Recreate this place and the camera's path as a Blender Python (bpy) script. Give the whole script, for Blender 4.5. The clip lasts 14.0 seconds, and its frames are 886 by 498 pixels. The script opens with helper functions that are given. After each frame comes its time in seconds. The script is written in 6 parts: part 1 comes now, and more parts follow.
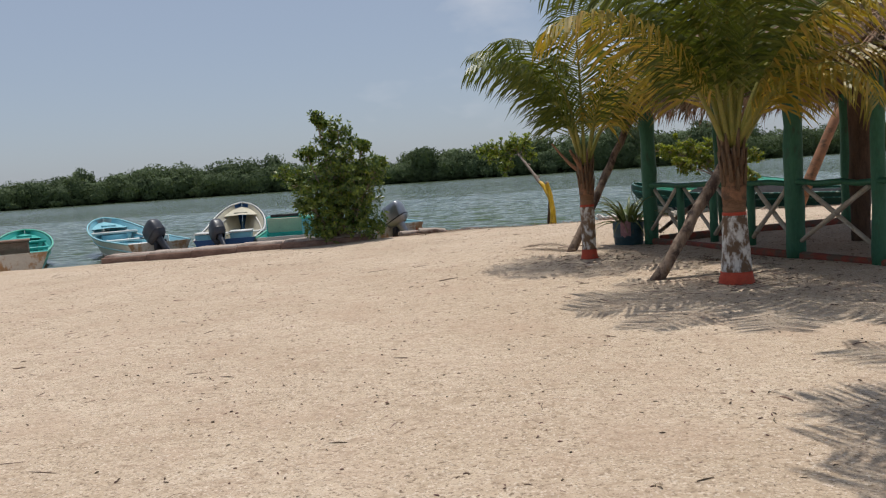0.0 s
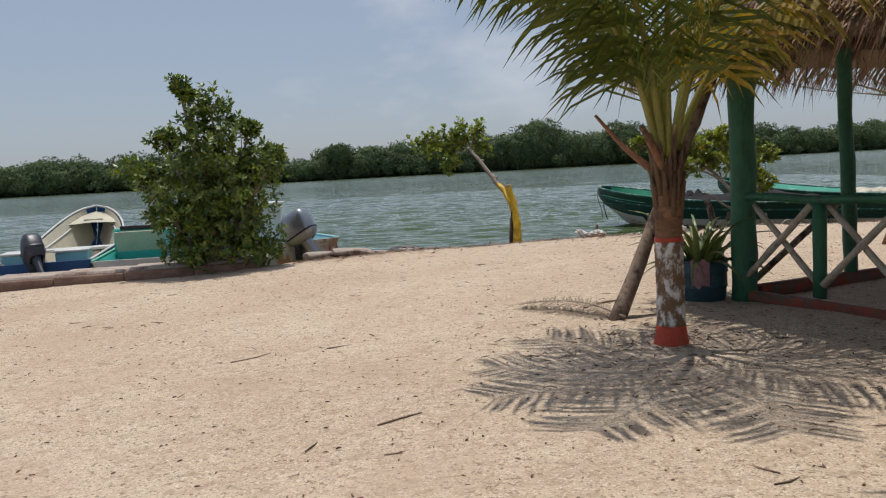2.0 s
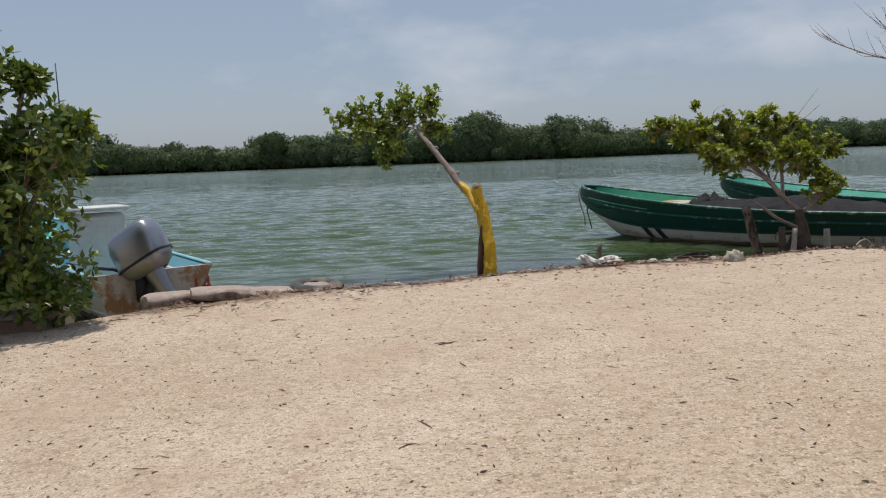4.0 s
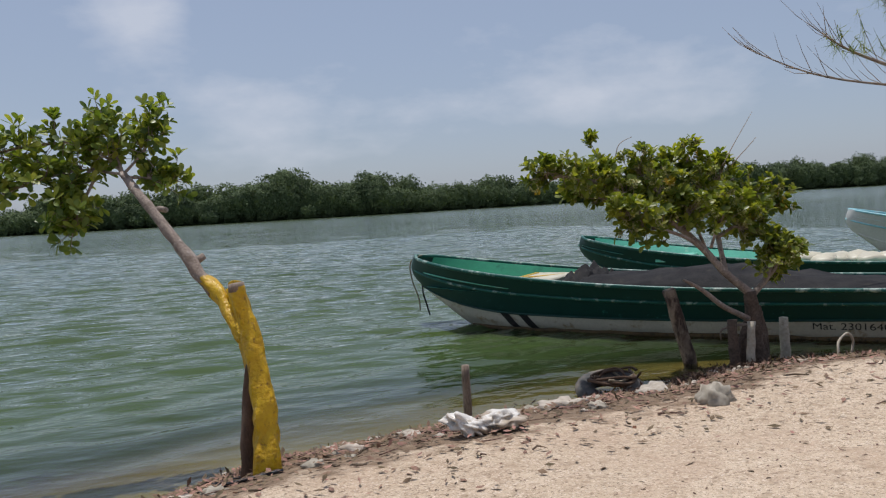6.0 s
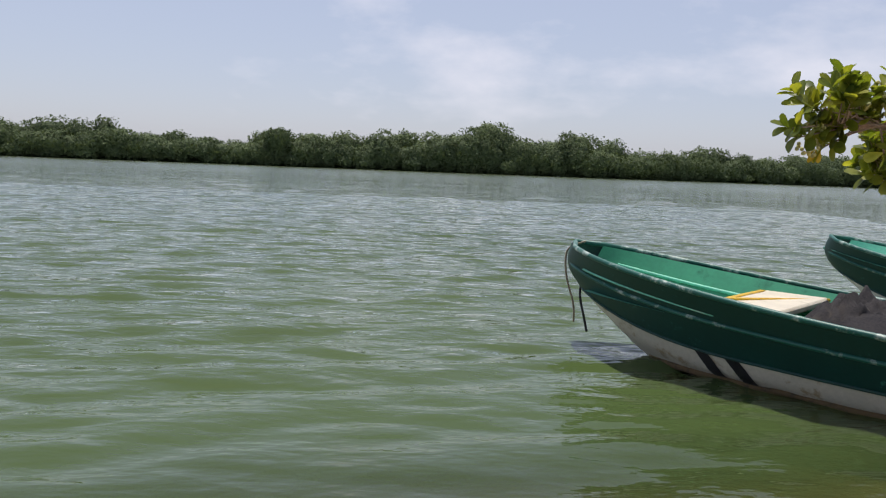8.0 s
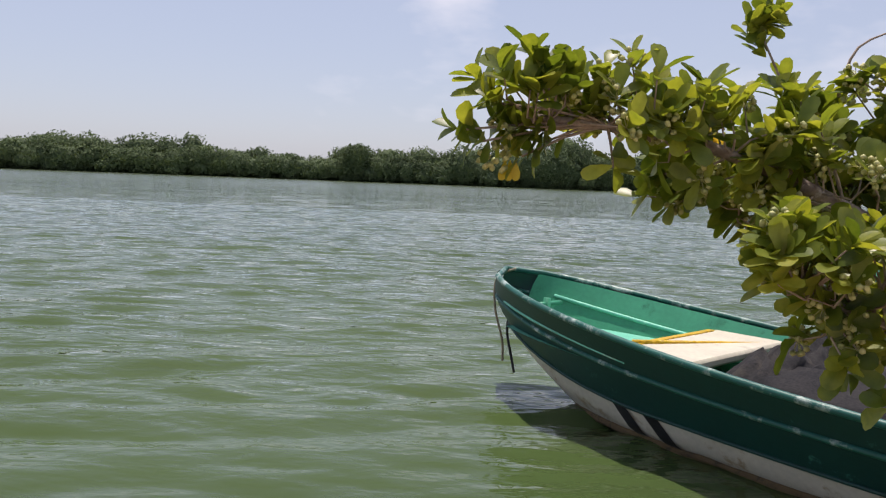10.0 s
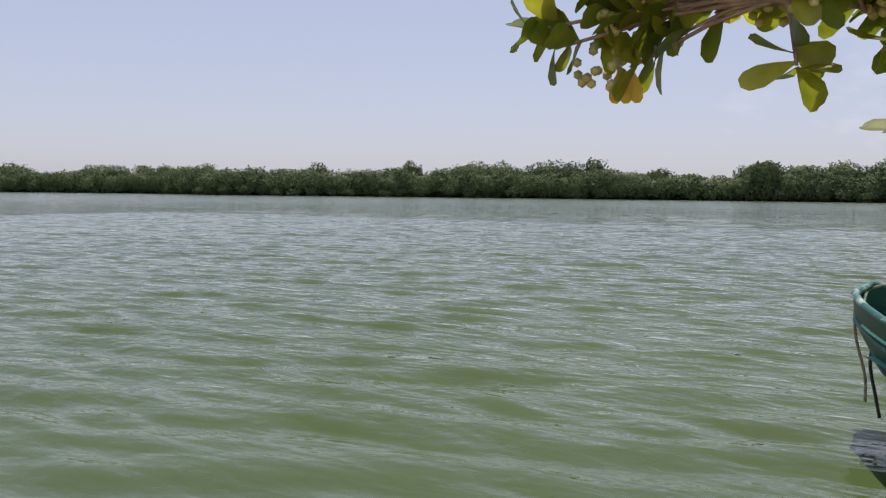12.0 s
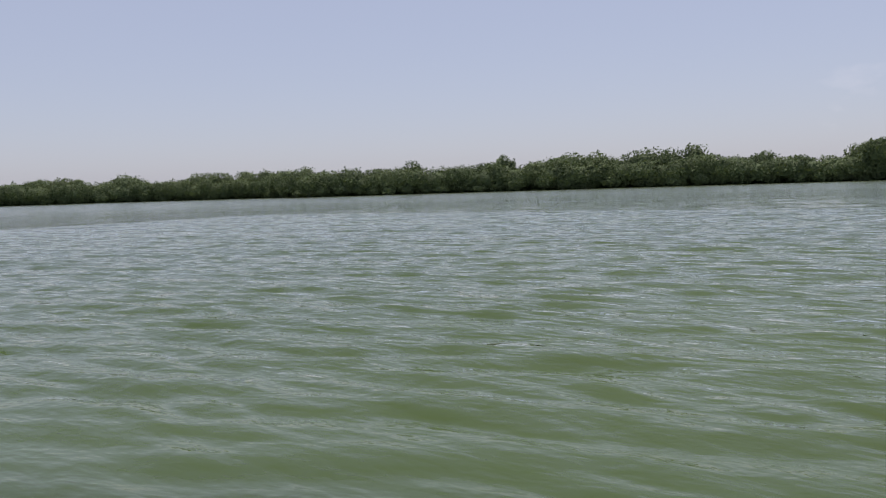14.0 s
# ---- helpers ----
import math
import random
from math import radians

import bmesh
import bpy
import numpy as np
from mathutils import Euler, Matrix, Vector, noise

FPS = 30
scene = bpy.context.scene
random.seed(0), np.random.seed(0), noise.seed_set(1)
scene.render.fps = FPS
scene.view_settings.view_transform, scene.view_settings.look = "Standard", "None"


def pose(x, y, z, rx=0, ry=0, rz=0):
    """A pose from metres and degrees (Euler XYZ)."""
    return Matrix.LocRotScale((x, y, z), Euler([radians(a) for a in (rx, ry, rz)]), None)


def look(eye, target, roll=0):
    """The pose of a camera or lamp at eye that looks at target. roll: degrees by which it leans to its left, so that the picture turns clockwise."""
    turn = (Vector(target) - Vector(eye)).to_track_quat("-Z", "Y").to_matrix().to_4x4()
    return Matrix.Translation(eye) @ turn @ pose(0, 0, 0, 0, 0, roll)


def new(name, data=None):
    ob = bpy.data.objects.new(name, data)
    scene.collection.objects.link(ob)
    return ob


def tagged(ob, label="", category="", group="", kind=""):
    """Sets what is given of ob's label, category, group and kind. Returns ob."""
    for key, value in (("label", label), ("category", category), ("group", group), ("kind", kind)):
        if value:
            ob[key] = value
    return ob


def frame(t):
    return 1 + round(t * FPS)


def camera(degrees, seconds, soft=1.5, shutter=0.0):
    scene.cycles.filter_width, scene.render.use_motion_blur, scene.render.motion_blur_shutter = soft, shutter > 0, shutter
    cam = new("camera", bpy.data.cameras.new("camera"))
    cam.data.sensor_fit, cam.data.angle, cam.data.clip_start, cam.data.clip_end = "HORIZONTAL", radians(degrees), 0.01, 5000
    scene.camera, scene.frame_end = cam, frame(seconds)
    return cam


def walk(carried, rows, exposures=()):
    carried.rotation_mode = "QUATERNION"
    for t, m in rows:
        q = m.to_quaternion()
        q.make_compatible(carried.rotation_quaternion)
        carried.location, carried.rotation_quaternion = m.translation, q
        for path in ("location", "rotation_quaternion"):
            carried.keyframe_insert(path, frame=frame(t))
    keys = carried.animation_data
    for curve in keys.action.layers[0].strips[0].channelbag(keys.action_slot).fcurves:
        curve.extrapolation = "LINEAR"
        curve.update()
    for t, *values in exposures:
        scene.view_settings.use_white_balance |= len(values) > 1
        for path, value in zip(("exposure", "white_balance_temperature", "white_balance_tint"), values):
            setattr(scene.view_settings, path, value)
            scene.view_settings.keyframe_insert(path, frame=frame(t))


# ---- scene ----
cam = camera(57.0, 14.0, soft=1.2)
PATH = [
    (0, (1.013, -0.111, 1.184), (0.849, 1.875, 1.007), -3.9),
    (0.5, (0.849, 1.332, 1.18), (0.705, 3.316, 0.974), -3.3),
    (1, (0.708, 2.721, 1.189), (0.6, 4.708, 0.996), -2.1),
    (1.5, (0.566, 4.068, 1.185), (0.608, 6.061, 1.027), -2.5),
    (2, (0.446, 5.389, 1.211), (0.489, 7.379, 1.017), -3.1),
    (2.5, (0.374, 6.765, 1.193), (0.401, 8.754, 0.982), -2.2),
    (3, (0.372, 8.044, 1.208), (0.401, 10.032, 0.997), -1.3),
    (3.2, (0.414, 8.53, 1.185), (0.577, 10.511, 0.963), -1.0),
    (5.3, (1.094, 13.635, 1.227), (1.321, 15.615, 1.06), -3.4),
    (5.5, (1.212, 14.103, 1.196), (1.55, 16.069, 1.052), -3.1),
    (6, (1.612, 15.141, 1.252), (2.26, 17.031, 1.148), -3.2),
    (6.5, (2.049, 16.206, 1.193), (2.719, 18.091, 1.213), -3.7),
    (7, (2.512, 17.188, 1.213), (2.97, 19.13, 1.08), -3.1),
    (7.5, (2.761, 18.004, 1.221), (3.012, 19.978, 1.02), 0.6),
    (10, (4.585, 19.463, 1.302), (4.567, 21.456, 1.133), 2.2),
    (10.5, (4.888, 19.538, 1.295), (4.632, 21.517, 1.157), 3.2),
    (11, (5.081, 19.73, 1.253), (4.473, 21.628, 1.088), 0.3),
    (11.5, (5.117, 19.988, 1.239), (4.315, 21.812, 1.076), -1.0),
    (12, (5.126, 20.233, 1.15), (4.18, 21.989, 1.013), 0.6),
    (12.5, (5.05, 20.332, 1.1), (4.03, 22.047, 0.96), -0.5),
    (13, (4.98, 20.4, 1.045), (3.912, 22.085, 0.903), -1.7),
    (13.5, (5.0, 20.42, 1.04), (3.898, 22.083, 0.895), -2.2),
    (14, (5.02, 20.4, 1.04), (3.874, 22.032, 0.894), -1.8),
]
walk(cam, [(t, look(eye, target, roll)) for t, eye, target, roll in PATH],
     exposures=[(0, 0.0, 6500, 10), (3.2, 0.0, 6500, 10), (5.4, -0.13, 6300, 11), (6.5, 0.22, 6400, 13), (7.5, 0.41, 6650, 16), (10, 0.52, 6800, 19), (12.6, 0.45, 6800, 21), (14, 0.32, 6750, 20)])

# ---- light ----
SUN_EL, SUN_AZ = 76.0, -8.0          # azimuth from +y towards +x
world = bpy.data.worlds.new("world")
scene.world = world
world.use_nodes = True
wn = world.node_tree
sky = wn.nodes.new("ShaderNodeTexSky")
sky.sky_type = "NISHITA"
sky.sun_disc = False
sky.sun_elevation = radians(SUN_EL)
sky.sun_rotation = radians(SUN_AZ)
sky.air_density, sky.dust_density, sky.ozone_density = 1.0, 1.2, 2.0
haze = wn.nodes.new("ShaderNodeMix")         # thin even haze over the whole sky
haze.data_type = "RGBA"
haze.inputs["Factor"].default_value = 0.62
haze.inputs["B"].default_value = (3.45, 3.95, 4.95, 1)
bg = wn.nodes["Background"]
bg.inputs["Strength"].default_value = 0.10
wn.links.new(sky.outputs[0], haze.inputs["A"])
wn.links.new(haze.outputs["Result"], bg.inputs["Color"])
sun = new("sun", bpy.data.lights.new("sun", "SUN"))
sun.data.energy, sun.data.angle, sun.data.color = 3.4, radians(0.6), (1.0, 0.965, 0.91)
sun_way = Vector((math.sin(radians(SUN_AZ)) * math.cos(radians(SUN_EL)),
                  math.cos(radians(SUN_AZ)) * math.cos(radians(SUN_EL)), math.sin(radians(SUN_EL))))
sun.matrix_world = look(sun_way * 40 + Vector((3, 12, 0)), (3, 12, 0))

WATER = -0.42
rnd = random.Random(7)


# ---- materials ----
def mat(name, c1, c2, scale=6.0, rough=0.75, bump=0.3, metal=0.0, fine=60.0, dirt=None, dirt_scale=2.5, dirt_at=0.6,
        stretch=(1, 1, 1), island=0.0, objvary=0.0, spec=0.4, depth=0.01):
    """Two colours mixed by coarse and fine noise, an optional third as stains, bump, variation by island or by object."""
    m = bpy.data.materials.new(name)
    m.use_nodes = True
    nt = m.node_tree
    n, l = nt.nodes, nt.links
    b = n["Principled BSDF"]
    tc = n.new("ShaderNodeTexCoord")
    mp = n.new("ShaderNodeMapping")
    mp.inputs["Scale"].default_value = stretch
    l.new(tc.outputs["Object"], mp.inputs["Vector"])
    big = n.new("ShaderNodeTexNoise")
    big.inputs["Scale"].default_value, big.inputs["Detail"].default_value = scale, 6
    sml = n.new("ShaderNodeTexNoise")
    sml.inputs["Scale"].default_value, sml.inputs["Detail"].default_value = fine, 4
    l.new(mp.outputs[0], big.inputs["Vector"])
    l.new(mp.outputs[0], sml.inputs["Vector"])
    av = n.new("ShaderNodeMath")
    av.operation = "MULTIPLY_ADD"
    av.inputs[1].default_value = 0.45
    l.new(sml.outputs["Fac"], av.inputs[0])
    half = n.new("ShaderNodeMath")
    half.operation = "MULTIPLY"
    half.inputs[1].default_value = 0.55
    l.new(big.outputs["Fac"], half.inputs[0])
    l.new(half.outputs[0], av.inputs[2])
    ramp = n.new("ShaderNodeValToRGB")
    ramp.color_ramp.elements[0].position, ramp.color_ramp.elements[1].position = 0.36, 0.64
    ramp.color_ramp.elements[0].color, ramp.color_ramp.elements[1].color = (*c1, 1), (*c2, 1)
    l.new(av.outputs[0], ramp.inputs[0])
    col = ramp.outputs[0]
    if dirt:
        st = n.new("ShaderNodeTexNoise")
        st.inputs["Scale"].default_value, st.inputs["Detail"].default_value = dirt_scale, 8
        st.inputs["Roughness"].default_value = 0.7
        l.new(mp.outputs[0], st.inputs["Vector"])
        sr = n.new("ShaderNodeValToRGB")
        sr.color_ramp.elements[0].position, sr.color_ramp.elements[1].position = dirt_at - 0.04, dirt_at + 0.06
        l.new(st.outputs["Fac"], sr.inputs[0])
        mx = n.new("ShaderNodeMix")
        mx.data_type = "RGBA"
        mx.inputs["B"].default_value = (*dirt, 1)
        l.new(sr.outputs[0], mx.inputs["Factor"])
        l.new(col, mx.inputs["A"])
        col = mx.outputs["Result"]
    if island or objvary:
        hs = n.new("ShaderNodeHueSaturation")
        src = n.new("ShaderNodeNewGeometry").outputs["Random Per Island"] if island else n.new("ShaderNodeObjectInfo").outputs["Random"]
        k = island or objvary
        mr = n.new("ShaderNodeMapRange")
        mr.inputs["To Min"].default_value, mr.inputs["To Max"].default_value = 1 - k, 1 + k
        l.new(src, mr.inputs["Value"])
        l.new(mr.outputs[0], hs.inputs["Value"])
        hr = n.new("ShaderNodeMapRange")
        hr.inputs["To Min"].default_value, hr.inputs["To Max"].default_value = 0.5 + 0.05 * k, 0.5 - 0.08 * k
        l.new(src, hr.inputs["Value"])
        l.new(hr.outputs[0], hs.inputs["Hue"])
        l.new(col, hs.inputs["Color"])
        col = hs.outputs[0]
    l.new(col, b.inputs["Base Color"])
    b.inputs["Roughness"].default_value, b.inputs["Metallic"].default_value = rough, metal
    b.inputs["Specular IOR Level"].default_value = spec
    if bump:
        bp = n.new("ShaderNodeBump")
        bp.inputs["Strength"].default_value, bp.inputs["Distance"].default_value = bump, depth
        l.new(av.outputs[0], bp.inputs["Height"])
        l.new(bp.outputs[0], b.inputs["Normal"])
    return m


def leaf_mat(name, c1, c2, rough=0.4, through_light=0.35, vary=0.35, scale=3.0, glow=(1.3, 1.25, 0.5)):
    """Leaf: gloss above, light passing through, each leaf a little different."""
    m = mat(name, c1, c2, scale=scale, rough=rough, bump=0.15, fine=30, island=vary, spec=0.5)
    nt = m.node_tree
    n, l = nt.nodes, nt.links
    b = n["Principled BSDF"]
    col = b.inputs["Base Color"].links[0].from_socket
    tr = n.new("ShaderNodeBsdfTranslucent")
    mul = n.new("ShaderNodeMix")
    mul.data_type, mul.blend_type = "RGBA", "MULTIPLY"
    mul.inputs["Factor"].default_value = 1.0
    mul.inputs["B"].default_value = (*glow, 1)
    l.new(col, mul.inputs["A"])
    l.new(mul.outputs["Result"], tr.inputs["Color"])
    mx = n.new("ShaderNodeMixShader")
    mx.inputs[0].default_value = through_light
    l.new(b.outputs[0], mx.inputs[1])
    l.new(tr.outputs[0], mx.inputs[2])
    l.new(mx.outputs[0], n["Material Output"].inputs["Surface"])
    return m


def sand_mat():
    m = mat("sand", (0.49, 0.375, 0.265), (0.62, 0.495, 0.370), scale=0.55, rough=0.95, bump=0.75, fine=9.0, depth=0.03, spec=0.15)
    nt = m.node_tree
    n, l = nt.nodes, nt.links
    b = n["Principled BSDF"]
    col = b.inputs["Base Color"].links[0].from_socket
    tc = n.new("ShaderNodeTexCoord")
    for kind, scale, lo, hi, tint, amount in (("noise", 40, 0.58, 0.66, (0.20, 0.14, 0.09), 0.8), ("noise", 95, 0.56, 0.64, (0.18, 0.13, 0.09), 0.65), ("noise", 2.3, 0.5, 0.68, (0.44, 0.31, 0.22), 0.35),
                                              ("noise", 66, 0.58, 0.63, (0.78, 0.67, 0.55), 0.6), ("noise", 17, 0.54, 0.68, (0.34, 0.245, 0.165), 0.5), ("noise", 5, 0.55, 0.7, (0.40, 0.29, 0.20), 0.3), ("noise", 0.9, 0.52, 0.68, (0.46, 0.33, 0.235), 0.4)):
        tx = n.new("ShaderNodeTexNoise")
        tx.inputs["Scale"].default_value, tx.inputs["Detail"].default_value = scale, 3
        l.new(tc.outputs["Object"], tx.inputs["Vector"])
        mr = n.new("ShaderNodeMapRange")
        mr.inputs["From Min"].default_value, mr.inputs["From Max"].default_value, mr.inputs["To Max"].default_value = lo, hi, amount
        l.new(tx.outputs["Fac"], mr.inputs["Value"])
        mx = n.new("ShaderNodeMix")
        mx.data_type = "RGBA"
        mx.inputs["B"].default_value = (*tint, 1)
        l.new(mr.outputs[0], mx.inputs["Factor"])
        l.new(col, mx.inputs["A"])
        col = mx.outputs["Result"]
    # wet, dark lake bed by the height of the ground
    at = n.new("ShaderNodeAttribute")
    at.attribute_name = "wet"
    mx = n.new("ShaderNodeMix")
    mx.data_type = "RGBA"
    mx.inputs["B"].default_value = (0.24, 0.18, 0.08, 1)
    l.new(at.outputs["Fac"], mx.inputs["Factor"])
    l.new(col, mx.inputs["A"])
    l.new(mx.outputs["Result"], b.inputs["Base Color"])
    so = n.new("ShaderNodeAttribute")
    so.attribute_name = "soil"
    tx = n.new("ShaderNodeTexNoise")
    tx.inputs["Scale"].default_value, tx.inputs["Detail"].default_value = 7, 6
    l.new(tc.outputs["Object"], tx.inputs["Vector"])
    ad = n.new("ShaderNodeMath")
    ad.operation = "MULTIPLY_ADD"
    ad.inputs[1].default_value = 1.6
    l.new(tx.outputs["Fac"], ad.inputs[0])
    l.new(so.outputs["Fac"], ad.inputs[2])
    mr = n.new("ShaderNodeMapRange")
    mr.inputs["From Min"].default_value, mr.inputs["From Max"].default_value, mr.inputs["To Max"].default_value = 1.15, 1.6, 0.85
    l.new(ad.outputs[0], mr.inputs["Value"])
    mx2 = n.new("ShaderNodeMix")
    mx2.data_type = "RGBA"
    mx2.inputs["B"].default_value = (0.17, 0.115, 0.075, 1)
    l.new(mr.outputs[0], mx2.inputs["Factor"])
    l.new(col, mx2.inputs["A"])
    l.new(mx2.outputs["Result"], mx.inputs["A"])
    old = b.inputs["Normal"].links[0].from_node
    fine = n.new("ShaderNodeTexNoise")
    fine.inputs["Scale"].default_value, fine.inputs["Detail"].default_value = 16, 9
    l.new(tc.outputs["Object"], fine.inputs["Vector"])
    bp = n.new("ShaderNodeBump")
    bp.inputs["Strength"].default_value, bp.inputs["Distance"].default_value = 1.0, 0.05
    l.new(fine.outputs["Fac"], bp.inputs["Height"])
    l.new(old.outputs[0], bp.inputs["Normal"])
    l.new(bp.outputs[0], b.inputs["Normal"])
    return m


def water_mat():
    """Murky green lagoon: clear over the shallows, a turbid green body further out, gloss on top."""
    m = bpy.data.materials.new("lagoon_water")
    m.use_nodes = True
    nt = m.node_tree
    n, l = nt.nodes, nt.links
    n.remove(n["Principled BSDF"])
    tc = n.new("ShaderNodeTexCoord")
    normal = None
    for sc, turn, size, dist, det, where in (((0.3, 1.0, 1), 11, 0.10, 1.0, 3, "far"), ((0.35, 1.0, 1), 8, 0.42, 0.30, 3, "far"), ((0.4, 1.0, 1), 14, 1.7, 0.075, 2, "chop"), ((0.5, 1.0, 1), -7, 3.8, 0.044, 2, "chop"), ((0.55, 1.1, 1), 20, 8.5, 0.018, 2, "chop")):
        mp = n.new("ShaderNodeMapping")
        mp.inputs["Scale"].default_value, mp.inputs["Rotation"].default_value = sc, (0, 0, radians(turn))
        l.new(tc.outputs["Object"], mp.inputs["Vector"])
        tx = n.new("ShaderNodeTexNoise")
        tx.inputs["Scale"].default_value, tx.inputs["Detail"].default_value, tx.inputs["Roughness"].default_value = size, det, 0.5
        tx.inputs["Distortion"].default_value = 0.15
        l.new(mp.outputs[0], tx.inputs["Vector"])
        bp = n.new("ShaderNodeBump")
        bp.inputs["Distance"].default_value = dist
        l.new(tx.outputs["Fac"], bp.inputs["Height"])
        at = n.new("ShaderNodeAttribute")
        at.attribute_name = where
        l.new(at.outputs["Fac"], bp.inputs["Strength"])
        if normal:
            l.new(normal, bp.inputs["Normal"])
        normal = bp.outputs[0]
    body = n.new("ShaderNodeBsdfDiffuse")
    tx = n.new("ShaderNodeTexNoise")
    tx.inputs["Scale"].default_value, tx.inputs["Detail"].default_value = 0.05, 4
    l.new(tc.outputs["Object"], tx.inputs["Vector"])
    ramp = n.new("ShaderNodeValToRGB")
    ramp.color_ramp.elements[0].position, ramp.color_ramp.elements[1].position = 0.35, 0.65
    ramp.color_ramp.elements[0].color, ramp.color_ramp.elements[1].color = (0.044, 0.073, 0.022, 1), (0.059, 0.090, 0.029, 1)
    l.new(tx.outputs["Fac"], ramp.inputs[0])
    l.new(ramp.outputs[0], body.inputs["Color"])
    clear = n.new("ShaderNodeBsdfTransparent")
    clear.inputs["Color"].default_value = (0.82, 0.84, 0.62, 1)
    at = n.new("ShaderNodeAttribute")
    at.attribute_name = "turbid"
    deep = n.new("ShaderNodeMixShader")
    l.new(at.outputs["Fac"], deep.inputs[0])
    l.new(clear.outputs[0], deep.inputs[1])
    l.new(body.outputs[0], deep.inputs[2])
    gl = n.new("ShaderNodeBsdfGlossy")
    ruffle = n.new("ShaderNodeAttribute")
    ruffle.attribute_name = "ruffle"
    l.new(ruffle.outputs["Fac"], gl.inputs["Roughness"])
    gl.inputs["Color"].default_value = (1, 1, 1, 1)
    l.new(normal, gl.inputs["Normal"])
    fr = n.new("ShaderNodeFresnel")
    fr.inputs["IOR"].default_value = 1.33
    l.new(normal, fr.inputs["Normal"])
    top = n.new("ShaderNodeMixShader")
    l.new(fr.outputs[0], top.inputs[0])
    l.new(deep.outputs[0], top.inputs[1])
    l.new(gl.outputs[0], top.inputs[2])
    l.new(top.outputs[0], n["Material Output"].inputs["Surface"])
    return m


SAND, LAGOON = sand_mat(), water_mat()
# distance haze is mixed into this leaf green: lighter and slightly bluer
WOODS = leaf_mat("mangrove_woods_leaf", (0.058, 0.089, 0.040), (0.107, 0.148, 0.062), rough=0.95, through_light=0.2, vary=0.16, scale=0.06)
# solid backing that stops see-through; inner shade is put into its darker green
WOODS_CORE = mat("woods_shaded_core", (0.053, 0.078, 0.036), (0.088, 0.120, 0.052), scale=0.3, rough=0.9)
MANGROVE = leaf_mat("mangrove_leaf", (0.115, 0.165, 0.020), (0.27, 0.315, 0.055), rough=0.38, through_light=0.52, vary=0.4)
MANGROVE_YELLOW = leaf_mat("yellow_leaf", (0.42, 0.30, 0.03), (0.50, 0.40, 0.05), rough=0.4, through_light=0.35, vary=0.25)
THICKET_LEAF = leaf_mat("thicket_leaf", (0.056, 0.108, 0.016), (0.165, 0.232, 0.042), rough=0.42, through_light=0.3, vary=0.5)
BUSH_LEAF = leaf_mat("bush_leaf", (0.12, 0.19, 0.03), (0.25, 0.31, 0.06), rough=0.42, through_light=0.42, vary=0.45)
BERRY = mat("flower_buds", (0.34, 0.36, 0.12), (0.48, 0.46, 0.2), scale=30, rough=0.6, island=0.2)
FROND = leaf_mat("palm_leaflet", (0.068, 0.100, 0.017), (0.130, 0.155, 0.030), rough=0.45, through_light=0.3, vary=0.3)
FROND_YELLOW = leaf_mat("yellowing_leaflet", (0.24, 0.20, 0.03), (0.40, 0.30, 0.05), rough=0.45, through_light=0.35, vary=0.35)
DRY_FROND = mat("dry_leaflet", (0.17, 0.125, 0.085), (0.34, 0.27, 0.19), scale=6, rough=0.9, bump=0.2, island=0.3)
RAG = mat("faded_pink_rag", (0.26, 0.13, 0.15), (0.42, 0.25, 0.26), scale=14, rough=0.9, bump=0.5)
RACHIS = mat("palm_stalk", (0.17, 0.18, 0.035), (0.30, 0.25, 0.06), scale=5, rough=0.55)
BARK = mat("palm_bark", (0.15, 0.075, 0.038), (0.30, 0.165, 0.09), scale=5, rough=0.9, bump=0.8, stretch=(1, 1, 5), fine=40, depth=0.02)
FIBRE = mat("palm_fibre", (0.10, 0.06, 0.035), (0.24, 0.15, 0.085), scale=9, rough=0.95, bump=0.9, stretch=(4, 4, 1), fine=60, depth=0.02)
PEELED = mat("peeling_white_paint", (0.62, 0.59, 0.54), (0.74, 0.71, 0.66), scale=8, rough=0.85, bump=0.5, dirt=(0.16, 0.10, 0.06), dirt_scale=9, dirt_at=0.49, stretch=(1, 1, 0.6))
PEELED_MORE = mat("mostly_peeled_white_paint", (0.62, 0.59, 0.54), (0.74, 0.71, 0.66), scale=8, rough=0.85, bump=0.5, dirt=(0.19, 0.115, 0.065), dirt_scale=13, dirt_at=0.47, stretch=(1, 1, 0.6))
KERB_RED = mat("dull_red_paint", (0.20, 0.05, 0.03), (0.32, 0.07, 0.04), scale=7, rough=0.8, bump=0.4, dirt=(0.14, 0.09, 0.06), dirt_scale=4, dirt_at=0.5)
RED = mat("red_paint", (0.42, 0.055, 0.028), (0.55, 0.085, 0.04), scale=9, rough=0.7, bump=0.4, dirt=(0.2, 0.09, 0.05), dirt_scale=5, dirt_at=0.62)
DRIFT = mat("weathered_wood", (0.15, 0.105, 0.075), (0.34, 0.26, 0.20), scale=5, rough=0.9, bump=0.9, stretch=(5, 5, 0.9), fine=30, dirt=(0.07, 0.05, 0.04), dirt_scale=6, dirt_at=0.6, depth=0.012)
POLE = mat("pole_bark", (0.17, 0.115, 0.08), (0.33, 0.25, 0.185), scale=7, rough=0.9, bump=0.9, stretch=(1, 1, 0.5), fine=36, dirt=(0.07, 0.045, 0.035), dirt_scale=8, dirt_at=0.51, depth=0.014)
